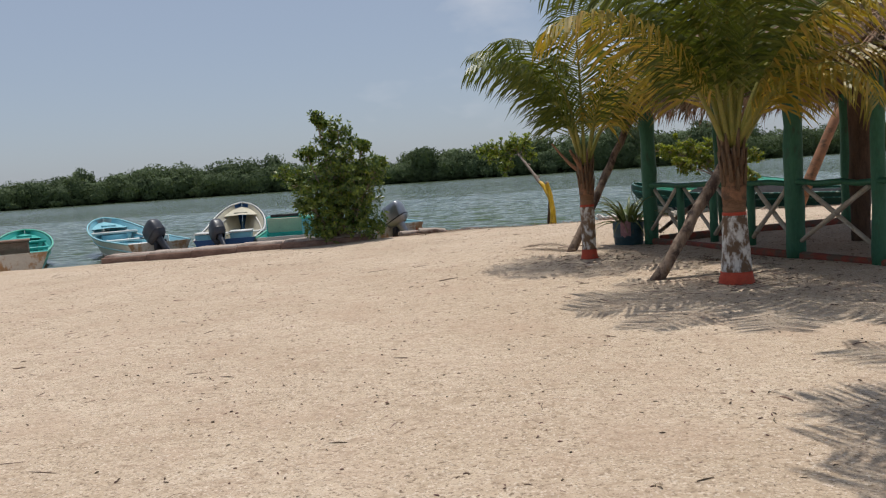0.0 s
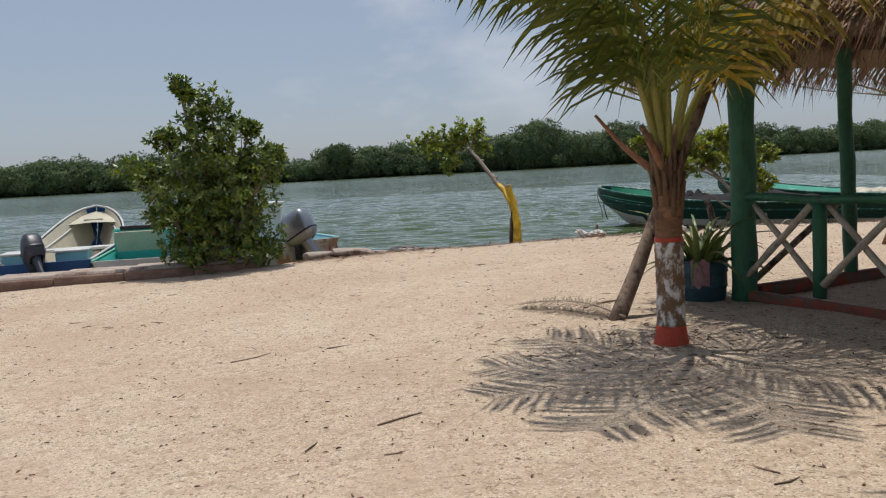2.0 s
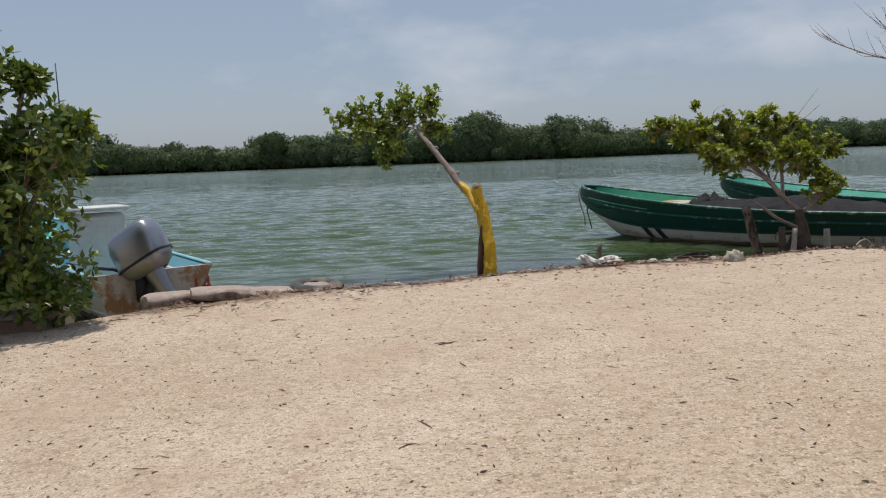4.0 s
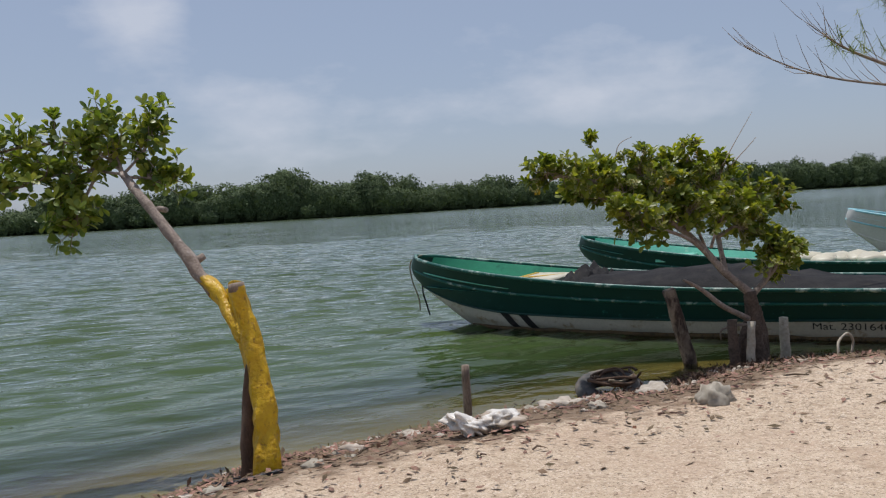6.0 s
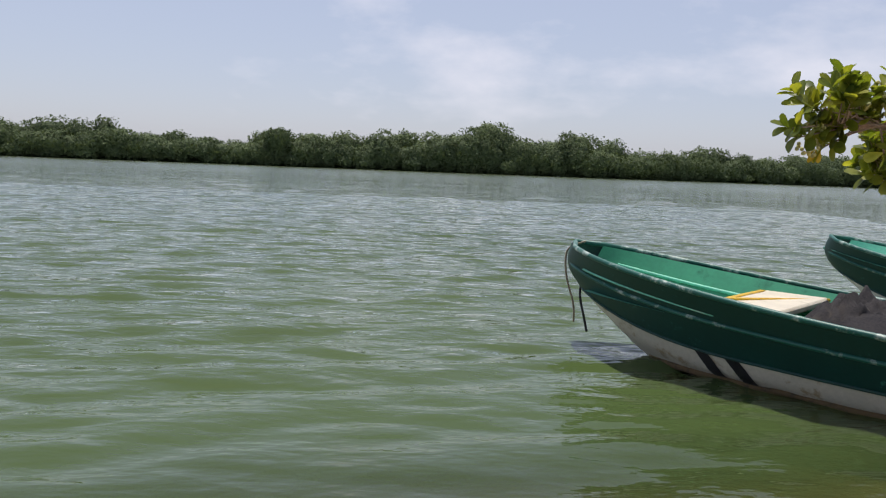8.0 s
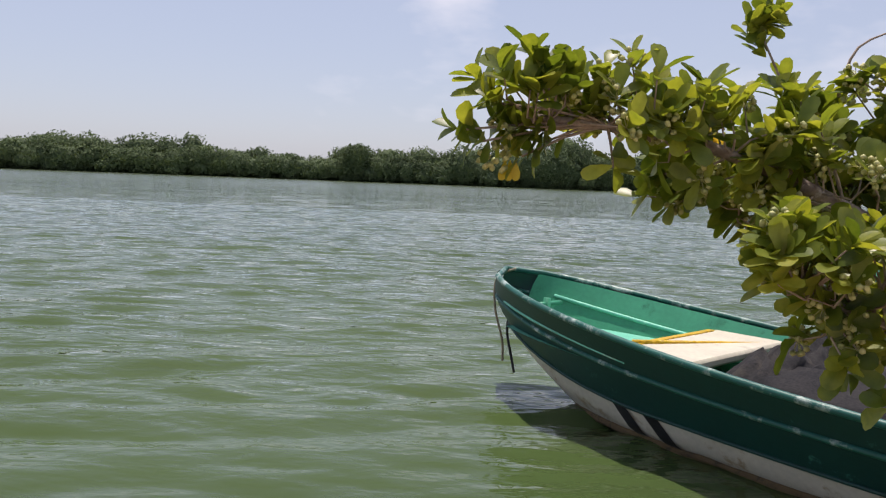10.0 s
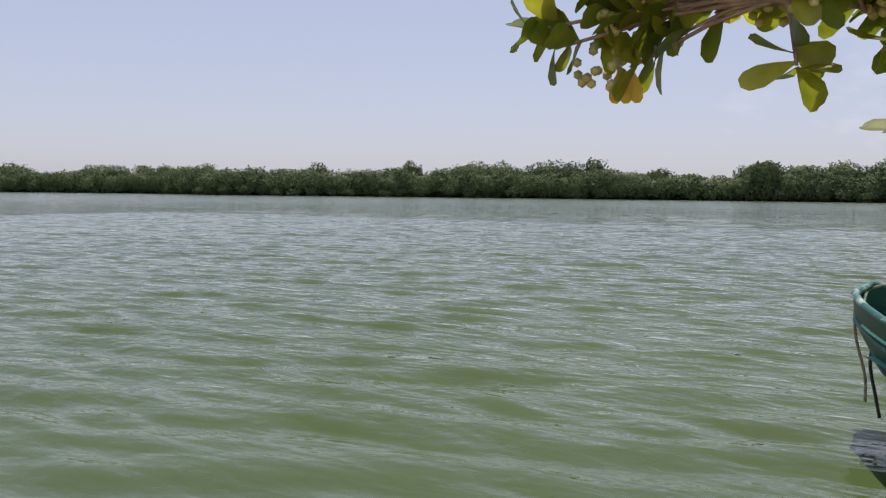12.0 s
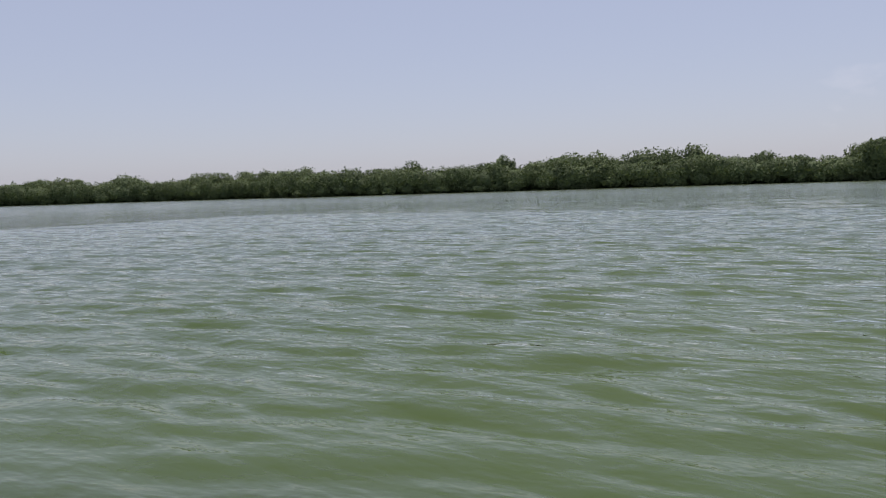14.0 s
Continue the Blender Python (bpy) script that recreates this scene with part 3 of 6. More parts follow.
# ---- far woods ----
def woods():
    r = random.Random(11)
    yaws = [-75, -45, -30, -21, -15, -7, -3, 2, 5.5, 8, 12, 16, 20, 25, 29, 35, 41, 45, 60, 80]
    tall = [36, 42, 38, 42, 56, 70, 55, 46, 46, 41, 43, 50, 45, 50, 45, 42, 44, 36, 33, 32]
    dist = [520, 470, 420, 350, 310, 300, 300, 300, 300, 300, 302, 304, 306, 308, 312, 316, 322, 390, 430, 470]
    leaves, core = Geo(), Geo()

    def crown(a, d, z, wide, high, n, seed):
        c = Vector((-math.sin(a) * d, math.cos(a) * d, WATER + z))
        to_eye = Vector((math.sin(a), -math.cos(a), 0))
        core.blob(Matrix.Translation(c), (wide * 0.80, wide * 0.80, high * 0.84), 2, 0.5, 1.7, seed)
        o = Vector((seed, seed * 0.7, 3))
        for _ in range(n):
            u = unit(r)
            if u.dot(to_eye) < -0.2:
                u = u - to_eye * 2 * u.dot(to_eye)
            k = r.uniform(0.86, 1.03) * (1 + 0.30 * noise.noise(u * 1.7 + o) + 0.24 * noise.noise(u * 4.2 + o))
            p = c + Vector((u.x * wide * k, u.y * wide * k, u.z * high * k))
            if p.z < WATER + 0.2:
                continue
            s = r.uniform(0.35, 0.75)
            w = unit(r)
            leaves.scrap(p, w - u * w.dot(u) * 0.5, u + unit(r) * 0.6, s * 1.4, s)

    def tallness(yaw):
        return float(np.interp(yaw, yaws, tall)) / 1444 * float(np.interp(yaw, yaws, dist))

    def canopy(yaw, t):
        """A point of the solid backing behind the crowns, coloured as their inner shade: t from the waterline (0) over
        the top (1) to its back.
        """
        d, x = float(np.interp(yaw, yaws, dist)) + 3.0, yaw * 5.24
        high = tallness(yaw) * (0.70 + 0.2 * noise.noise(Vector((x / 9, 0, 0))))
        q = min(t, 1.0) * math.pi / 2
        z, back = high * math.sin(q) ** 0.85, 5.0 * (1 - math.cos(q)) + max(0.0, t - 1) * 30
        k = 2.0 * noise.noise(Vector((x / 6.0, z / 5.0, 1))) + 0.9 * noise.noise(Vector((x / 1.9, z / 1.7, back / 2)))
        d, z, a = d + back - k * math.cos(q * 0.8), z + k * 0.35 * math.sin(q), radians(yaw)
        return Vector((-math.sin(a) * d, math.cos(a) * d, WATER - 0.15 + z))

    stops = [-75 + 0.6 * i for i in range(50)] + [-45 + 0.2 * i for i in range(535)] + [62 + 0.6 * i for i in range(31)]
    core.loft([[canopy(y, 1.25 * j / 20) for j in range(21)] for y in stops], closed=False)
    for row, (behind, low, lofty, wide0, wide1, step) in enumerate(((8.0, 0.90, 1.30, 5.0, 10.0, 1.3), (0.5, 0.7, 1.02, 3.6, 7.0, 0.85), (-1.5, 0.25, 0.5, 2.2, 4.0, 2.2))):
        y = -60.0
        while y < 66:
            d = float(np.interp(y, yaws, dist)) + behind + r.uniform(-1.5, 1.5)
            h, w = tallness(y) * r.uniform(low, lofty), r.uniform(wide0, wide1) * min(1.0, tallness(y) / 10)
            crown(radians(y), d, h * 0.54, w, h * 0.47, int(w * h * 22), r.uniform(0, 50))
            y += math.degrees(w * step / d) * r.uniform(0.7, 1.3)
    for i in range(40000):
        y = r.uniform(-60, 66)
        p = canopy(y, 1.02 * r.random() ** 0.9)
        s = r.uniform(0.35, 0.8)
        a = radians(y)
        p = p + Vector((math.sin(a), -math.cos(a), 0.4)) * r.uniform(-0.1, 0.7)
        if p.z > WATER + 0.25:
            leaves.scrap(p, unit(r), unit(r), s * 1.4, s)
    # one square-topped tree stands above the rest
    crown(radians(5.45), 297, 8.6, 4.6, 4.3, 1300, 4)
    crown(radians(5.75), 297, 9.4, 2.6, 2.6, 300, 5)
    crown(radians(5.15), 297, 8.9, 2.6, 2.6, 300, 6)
    top = thing("mangrove_woods", (0, 0, 0), "dense dark green mangrove woods along the far shore", "woods", kind="stuff")
    part("foliage", leaves, WOODS, top, smooth=False)
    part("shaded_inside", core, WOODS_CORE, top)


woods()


# ---- clouds ----
def clouds():
    m = bpy.data.materials.new("thin_cloud")
    m.use_nodes = True
    nt = m.node_tree
    n, l = nt.nodes, nt.links
    n.remove(n["Principled BSDF"])
    tc = n.new("ShaderNodeTexCoord")
    mp = n.new("ShaderNodeMapping")
    mp.inputs["Scale"].default_value = (1, 1, 2.2)
    l.new(tc.outputs["Object"], mp.inputs["Vector"])
    tx = n.new("ShaderNodeTexNoise")
    tx.inputs["Scale"].default_value, tx.inputs["Detail"].default_value, tx.inputs["Roughness"].default_value = 0.0042, 9, 0.55
    l.new(mp.outputs[0], tx.inputs["Vector"])
    at = n.new("ShaderNodeAttribute")
    at.attribute_name = "cover"
    su = n.new("ShaderNodeMath")
    su.operation = "ADD"
    l.new(tx.outputs["Fac"], su.inputs[0])
    l.new(at.outputs["Fac"], su.inputs[1])
    mr = n.new("ShaderNodeMapRange")
    mr.inputs["From Min"].default_value, mr.inputs["From Max"].default_value, mr.inputs["To Max"].default_value = 0.73, 1.12, 0.6
    l.new(su.outputs[0], mr.inputs["Value"])
    em = n.new("ShaderNodeEmission")
    em.inputs["Color"].default_value, em.inputs["Strength"].default_value = (0.63, 0.655, 0.71, 1), 1.0
    tr = n.new("ShaderNodeBsdfTransparent")
    mx = n.new("ShaderNodeMixShader")
    l.new(mr.outputs[0], mx.inputs[0])
    l.new(tr.outputs[0], mx.inputs[1])
    l.new(em.outputs[0], mx.inputs[2])
    l.new(mx.outputs[0], n["Material Output"].inputs["Surface"])
    vs, fs, cover = [], [], []
    NA, NE = 60, 24
    for i in range(NA + 1):
        az = -25 + 85 * i / NA
        for j in range(NE + 1):
            e = 1 + 21 * j / NE
            a, b = radians(az), radians(e)
            vs.append((2000 * math.sin(a) * math.cos(b), 2000 * math.cos(a) * math.cos(b), 2000 * math.sin(b)))
            bank = math.exp(-((az - 29) / 15) ** 2 - ((e - 7.5) / 3.6) ** 2)
            tower = math.exp(-((az + 0.5) / 4.5) ** 2 - ((e - 12.5) / 5.0) ** 2)
            low = math.exp(-((az - 6) / 12) ** 2 - ((e - 6.5) / 4.0) ** 2)
            cover.append(0.52 * max(bank, tower, 0.85 * low))
            if i and j:
                k = (i - 1) * (NE + 1) + j - 1
                fs.append((k, k + 1, k + NE + 2, k + NE + 1))
    me = bpy.data.meshes.new("backdrop_clouds")
    me.from_pydata(vs, [], fs)
    me.update()
    me.attributes.new("cover", "FLOAT", "POINT").data.foreach_set("value", np.asarray(cover, np.float32))
    me.materials.append(m)
    me.polygons.foreach_set("use_smooth", [True] * len(me.polygons))
    ob = new("backdrop_clouds", me)
    ob.visible_shadow = False
    tagged(ob, "faint white cumulus clouds low in a hazy sky", "clouds", kind="structure")


clouds()


# ---- palms ----
def frond(name, parent, root, azimuth, rise, length, droop, leaflet, material, seed, twist=0.0):
    """One feather leaf: a stalk that arches over, with hanging leaflets on both sides."""
    r = random.Random(seed)
    a = radians(azimuth)
    out = Vector((math.cos(a), math.sin(a), 0))
    n = 26
    ang = radians(rise)
    pts, p = [], Vector(root)
    for i in range(n + 1):
        pts.append(p.copy())
        p = p + (out * math.cos(ang) + Vector((0, 0, math.sin(ang)))) * (length / n)
        ang -= radians(droop) / n * (0.15 + 1.7 * i / n)
    f = part(name, Geo().tube(pts, [0.042 * (1 - i / n) ** 1.1 + 0.004 for i in range(n + 1)], 5, flat=0.6), RACHIS, parent)
    g = Geo()
    side = out.cross(Vector((0, 0, 1))).normalized()
    count = int(length * 25)
    for k in range(count):
        t = 0.17 + 0.83 * k / count
        i = min(int(t * n), n - 1)
        q = pts[i].lerp(pts[i + 1], t * n - i)
        d = (pts[i + 1] - pts[i]).normalized()
        up = side.cross(d).normalized()
        size = leaflet * (0.55 + 0.6 * math.sin(math.pi * min(t * 0.9 + 0.12, 1.0))) * r.uniform(0.85, 1.1)
        for s in (-1, 1):
            hang = r.uniform(0.25, 0.6)
            w = (side * s * math.cos(radians(twist)) + d * r.uniform(0.55, 0.9) - up * hang * 0.6 + up * math.sin(radians(twist)) * s).normalized()
            w2 = (w + Vector((0, 0, -1)) * r.uniform(0.45, 1.0)).normalized()
            w3 = (w2 + Vector((0, 0, -1)) * r.uniform(0.3, 0.8)).normalized()
            wid = 0.013 * r.uniform(0.8, 1.2)
            across = d * wid
            p1 = q + w * size * 0.4
            p2 = p1 + w2 * size * 0.35
            p3 = p2 + w3 * size * 0.25
            g.add([q - across * 0.5, q + across * 0.5, p1 + across, p1 - across, p2 + across * 0.75, p2 - across * 0.75, p3], [(0, 1, 2, 3), (3, 2, 4, 5), (5, 4, 6)])
    part("feathering", g, material, f, smooth=False)
    return f


def palm(at, height, r0, r1, bands, fronds, label, lean=(0, 0)):
    top = thing("coconut_palm", at, label, "palm tree", "palms on the sand")
    axis = lambda z: Vector((lean[0] * z, lean[1] * z, z))  # noqa: E731
    rad = lambda z: r0 + (r1 - r0) * min(z / (height * 0.55), 1) + 0.025 * math.exp(-z * 9)  # noqa: E731

    def trunk_piece(name, z0, z1, material, proud, rings):
        pts, rr = [], []
        steps = max(int((z1 - z0) / 0.02), 3)
        for i in range(steps + 1):
            z = z0 + (z1 - z0) * i / steps
            pts.append(axis(z))
            rr.append(rad(z) + proud + rings * (0.5 - ((z / 0.055) % 1.0)) * 2)
        part(name, Geo().tube(pts, rr, 20, wobble=0.05), material, top)

    trunk_piece("trunk", -0.1, height, BARK, 0.0, 0.004)
    for name, z0, z1, material in bands:
        trunk_piece(name, z0, z1, material, 0.005, 0.002)
    # old leaf bases wrapped in fibre
    g = Geo()
    r = random.Random(int(at[0] * 100))
    for i in range(26):
        a = i * 2.4
        z = height - 0.2 + 0.028 * i * 0.5
        o = Vector((math.cos(a), math.sin(a), 0))
        b = axis(z) + o * (r1 * 0.85)
        g.tube([b - Vector((0, 0, 0.16)), b + o * 0.02, b + o * 0.045 + Vector((0, 0, r.uniform(0.05, 0.15)))], [r1 * 0.46, r1 * 0.38, r1 * 0.12], 7, flat=0.45)
    part("fibre_sheath", g, FIBRE, top)
    crown = axis(height)
    for i, (az, rise, length, droop, yellow) in enumerate(fronds):
        o = Vector((math.cos(radians(az)), math.sin(radians(az)), 0)) * r1 * 0.6
        frond("frond", top, crown + o + Vector((0, 0, 0.05 + 0.02 * (i % 4))), az, rise, length, droop, 0.66 * min(length / 2.0, 1.1), FROND_YELLOW if yellow else FROND, 100 + i * 7 + int(at[1]), twist=(-8, 6, 0)[i % 3])
    return top


palm_near = palm((3.16, 7.85, -0.03), 1.24, 0.138, 0.105,
     [("red_base", -0.05, 0.125, RED), ("white_band", 0.125, 0.66, PEELED), ("red_ring", 0.66, 0.69, RED), ("orange_ring", 0.80, 0.94, ORANGE_WOOD)],
     [(200, 66, 2.4, 104, 1), (226, 74, 2.7, 106, 0), (254, 78, 2.7, 108, 0), (174, 78, 2.6, 100, 0), (136, 80, 2.5, 100, 0), (92, 82, 2.5, 96, 0), (48, 78, 2.6, 106, 0),
      (14, 70, 2.5, 116, 1), (346, 60, 2.1, 135, 1), (318, 68, 2.5, 120, 1), (306, 54, 1.8, 145, 1), (286, 76, 2.7, 108, 0), (274, 87, 2.8, 70, 0), (104, 88, 2.8, 64, 0)],
     "young coconut palm with peeling white and red trunk")
palm_far = palm((2.05, 10.7, -0.01), 1.17, 0.082, 0.088,
     [("red_base", -0.05, 0.115, RED), ("white_band", 0.115, 0.67, PEELED_MORE), ("red_ring", 0.67, 0.70, RED), ("orange_ring", 0.82, 1.0, ORANGE_WOOD)],
     [(198, 76, 2.2, 104, 0), (226, 79, 2.3, 100, 0), (166, 80, 2.3, 98, 0), (130, 79, 2.2, 102, 0), (86, 85, 2.3, 88, 0), (28, 78, 2.2, 104, 0), (345, 68, 2.1, 118, 1), (312, 76, 2.2, 108, 1), (262, 86, 2.4, 80, 0)],
     "smaller coconut palm with flaking white and red trunk")
palm((4.45, 4.05, -0.02), 1.7, 0.15, 0.125,
     [("red_base", -0.05, 0.125, RED), ("white_band", 0.125, 0.68, PEELED)],
     [(188, 71, 3.6, 87, 0), (160, 76, 3.2, 92, 1), (208, 70, 3.5, 85, 0), (232, 76, 3.5, 83, 0), (175, 68, 2.8, 101, 1), (270, 76, 2.8, 97, 0), (310, 79, 2.8, 92, 0), (0, 77, 2.8, 97, 0), (50, 79, 2.8, 92, 0), (110, 78, 2.7, 92, 0), (250, 86, 2.9, 65, 0), (200, 62, 3.0, 100, 0), (181, 64, 3.0, 95, 0), (194, 76, 3.2, 90, 0), (168, 62, 2.8, 98, 0), (214, 66, 3.1, 95, 0), (112, 66, 2.8, 98, 1), (136, 64, 2.9, 95, 0)],
     "coconut palm with white and red trunk beside the path")
# broken brown frond stalks on the smaller palm
part("frond_stub", Geo().tube(curve_pts([(0.02, 0.02, 1.05), (-0.16, 0.10, 1.22), (-0.26, 0.2, 1.34), (-0.40, 0.27, 1.53)], 4), taper(0.03, 0.010, 13), 8), ORANGE_WOOD, palm_far, "broken orange-brown frond stalk")
part("frond_stub", Geo().tube(curve_pts([(-0.02, -0.05, 1.1), (-0.14, -0.12, 1.32), (-0.20, -0.16, 1.42)], 4), taper(0.03, 0.016, 9), 8), ORANGE_WOOD, palm_far, "broken orange-brown frond stalk")


def prop_pole(base, top, r0, r1, label):
    pts = [Vector(base).lerp(Vector(top), i / 14) for i in range(15)]
    r = random.Random(int(base[0] * 50))
    base = Vector(base)
    pts = [p - base + Vector((r.uniform(-1, 1), r.uniform(-1, 1), 0)) * 0.010 for p in pts]
    ob = part("wooden_pole", Geo().tube(pts, taper(r0, r1, 15), 12, wobble=0.3), POLE)
    ob.matrix_basis = Matrix.Translation(base)
    tagged(ob, label, "wooden pole", "leaning poles")


prop_pole((1.84, 11.48, -0.06), (3.05, 12.35, 2.1), 0.06, 0.048, "weathered bark pole leaning behind a palm")
prop_pole((2.46, 8.32, -0.06), (3.78, 8.98, 1.75), 0.062, 0.052, "thick weathered bark pole leaning behind a palm")


# ---- thatched hut ----
def hut():
    p1, d, n = Vector((3.1, 12.1, 0)), Vector((0.377, -0.926, 0)), Vector((0.926, 0.377, 0))
    at = lambda a, b, z: p1 + d * a + n * b + Vector((0, 0, z))  # noqa: E731
    top = thing("palapa_hut", (0, 0, 0), "open thatched hut with green posts and crossed rails", "hut")
    LONG, DEEP = 4.15, 3.6
    r = random.Random(5)

    def post(a, b, z1, rad, material, label="", z0=-0.08, lean=(0, 0)):
        pts = [at(a + lean[0] * i / 10, b + lean[1] * i / 10, z0 + (z1 - z0) * i / 10) + Vector((r.uniform(-1, 1), r.uniform(-1, 1), 0)) * 0.006 for i in range(11)]
        part("post", Geo().tube(pts, [rad * r.uniform(0.95, 1.05) for _ in range(11)], 14, wobble=0.12), material, top, label)

    post(0, 0, 2.15, 0.105, GREEN_POST)
    post(2.98, 0, 2.15, 0.105, GREEN_POST)
    post(LONG, 0, 2.2, 0.07, GREEN_POST)
    post(-0.02, 1.28, 2.2, 0.06, GREEN_POST, "thin green post", lean=(0, -0.10))
    post(0.0, DEEP, 2.15, 0.08, GREEN_POST)
    post(2.3, DEEP - 0.1, 2.2, 0.11, BROWN_POST, "dark brown trunk post")
    post(LONG, DEEP, 2.2, 0.12, BROWN_POST, "dark brown trunk post")
    post(2.2, 1.7, 2.9, 0.12, BROWN_POST, "dark brown trunk post")
    for a, b in ((0, 2.98), (2.98, LONG + 0.3)):
        g = Geo().tube([at(a + (b - a) * i / 8, -0.02, 0.845 + 0.012 * math.sin(i * 2.1)) for i in range(9)], 0.044, 10, wobble=0.2, flat=0.75)
        part("rail", g, GREEN_POST, top)
        g = Geo().box(Matrix.Translation(at((a + b) / 2, 0, 0.03)) @ Matrix.Rotation(math.atan2(d.y, d.x), 4, "Z"), (b - a - 0.1, 0.09, 0.09), 0.02)
        sharp(part("kerb", g, KERB_RED, top, "red painted kerb beam"))
    part("kerb", Geo().box(Matrix.Translation(at(0, 1.85, 0.04)) @ Matrix.Rotation(math.atan2(n.y, n.x), 4, "Z"), (3.4, 0.10, 0.12), 0.02), KERB_RED, top)
    stops = [0.02, 0.77, 1.5, 2.24, 2.96]
    for a in stops[1:-1]:
        part("fence_post", Geo().tube([at(a, 0, z) for z in (0.1, 0.35, 0.6, 0.83)], 0.05, 10, wobble=0.15), GREEN_POST, top)
    spans = list(zip(stops[:-1], stops[1:])) + [(3.05, 4.1)]
    for a, b in spans:
        for k, (z0, z1) in enumerate(((0.80, 0.2), (0.2, 0.80))):
            o = 0.03 - 0.055 * k
            pts = [at(a + 0.05 + (b - a - 0.1) * i / 5, o + r.uniform(-0.006, 0.006), z0 + (z1 - z0) * i / 5) for i in range(6)]
            part("brace", Geo().tube(pts, [0.026 * r.uniform(0.9, 1.12) for _ in range(6)], 8), PALE_WOOD, top)
    # side fence: one dark crossed pole pair and wire
    part("brace", Geo().tube([at(-0.02, 0.15, 0.15), at(-0.02, 1.2, 0.78)], 0.03, 8), POLE, top)
    for a0, b0, a1, b1 in ((-0.3, 0, LONG + 0.3, 0), (-0.3, DEEP, LONG + 0.3, DEEP), (0, -0.3, 0, DEEP + 0.3), (LONG, -0.3, LONG, DEEP + 0.3), (2.98, -0.2, 2.98, DEEP)):
        part("beam", Geo().tube([at(a0, b0, 2.1), at((a0 + a1) / 2, (b0 + b1) / 2, 2.115), at(a1, b1, 2.1)], 0.055, 9, wobble=0.2), BROWN_POST, top)
    # hip roof: rafters, then thick thatch of straw in courses
    apex0, apex1 = at(1.6, DEEP / 2, 4.1), at(2.6, DEEP / 2, 4.1)
    OV, EAVE = 0.6, 1.98
    corners = [at(-OV, -OV, EAVE), at(LONG + OV, -OV, EAVE), at(LONG + OV, DEEP + OV, EAVE), at(-OV, DEEP + OV, EAVE)]
    quads = [(corners[0], corners[1], apex1, apex0), (corners[1], corners[2], apex1, apex1), (corners[2], corners[3], apex0, apex1), (corners[3], corners[0], apex0, apex0)]
    under, straw = Geo(), Geo()
    for e0, e1, a1, a0 in quads:
        nrm = (e1 - e0).cross(a0 - e0).normalized()
        if nrm.z < 0:
            nrm = -nrm
        for t in (0.03, 0.97) + tuple(i / 6 for i in range(1, 6)):
            q0, q1 = e0.lerp(e1, t), a0.lerp(a1, t)
            part("rafter", Geo().tube([q0 - nrm * 0.06, q1 - nrm * 0.06], 0.03, 7), BROWN_POST, top)
        rows = 9
        ring = []
        for i in range(rows + 1):
            s = i / rows
            ring.append([e0.lerp(a0, s).lerp(e1.lerp(a1, s), j / 8) for j in range(9)])
        for i in range(rows):
            for j in range(8):
                under.add([ring[i][j], ring[i][j + 1], ring[i + 1][j + 1], ring[i + 1][j]], [(0, 1, 2, 3)])
                under.add([p + nrm * 0.1 for p in (ring[i][j], ring[i][j + 1], ring[i + 1][j + 1], ring[i + 1][j])], [(0, 1, 2, 3)])
        courses = 13
        for i in range(courses):
            s = i / courses
            l0, l1 = e0.lerp(a0, s), e1.lerp(a1, s)
            count = int((l1 - l0).length * (95 if i < 2 else 60))
            down = (e0.lerp(e1, 0.5) - a0.lerp(a1, 0.5)).normalized()
            along = (e1 - e0).normalized()
            for _ in range(count):
                q = l0.lerp(l1, r.random()) + nrm * r.uniform(0.02, 0.16)
                w = (down + along * r.uniform(-0.25, 0.25) + nrm * r.uniform(-0.05, 0.12)).normalized()
                L = r.uniform(0.3, 0.55)
                q0 = q - w * L * 0.5
                q1 = q + w * L * 0.5
                q2 = q1 + (w + Vector((0, 0, -0.9))).normalized() * (r.uniform(0.05, 0.25) if i == 0 else 0.06)
                k = along * r.uniform(0.004, 0.011)
                straw.add([q0 - k, q0 + k, q1 + k, q1 - k, q2], [(0, 1, 2, 3), (3, 2, 4)])
        # ragged fringe hanging inside the eave
        for _ in range(int((e1 - e0).length * 90)):
            q = e0.lerp(e1, r.random()) + (a0.lerp(a1, 0.5) - e0.lerp(e1, 0.5)) * r.uniform(-0.02, 0.16) - nrm * 0.02
            w = Vector((r.uniform(-0.3, 0.3), r.uniform(-0.3, 0.3), -1)).normalized()
            L = r.uniform(0.10, 0.30) if r.random() < 0.93 else r.uniform(0.3, 0.55)
            k = Vector((r.uniform(-1, 1), r.uniform(-1, 1), 0)).normalized() * r.uniform(0.004, 0.009)
            straw.add([q - k, q + k, q + w * L], [(0, 1, 2)])
    part("roof_bed", under, THATCH, top, "underside of the thatch")
    part("thatch", straw, THATCH, top, "dry grey-brown palm thatch", smooth=False)


hut()

log = part("leaning_log", Geo().tube([(0, 0, -0.05), (0.35, 0.1, 0.7), (0.75, 0.2, 1.5), (1.1, 0.3, 2.2)], [0.10, 0.09, 0.085, 0.08], 12, wobble=0.25), ORANGE_WOOD)
log.matrix_basis = Matrix.Translation((6.25, 15.4, 0.0))
tagged(log, "orange-brown log leaning behind the hut", "log")


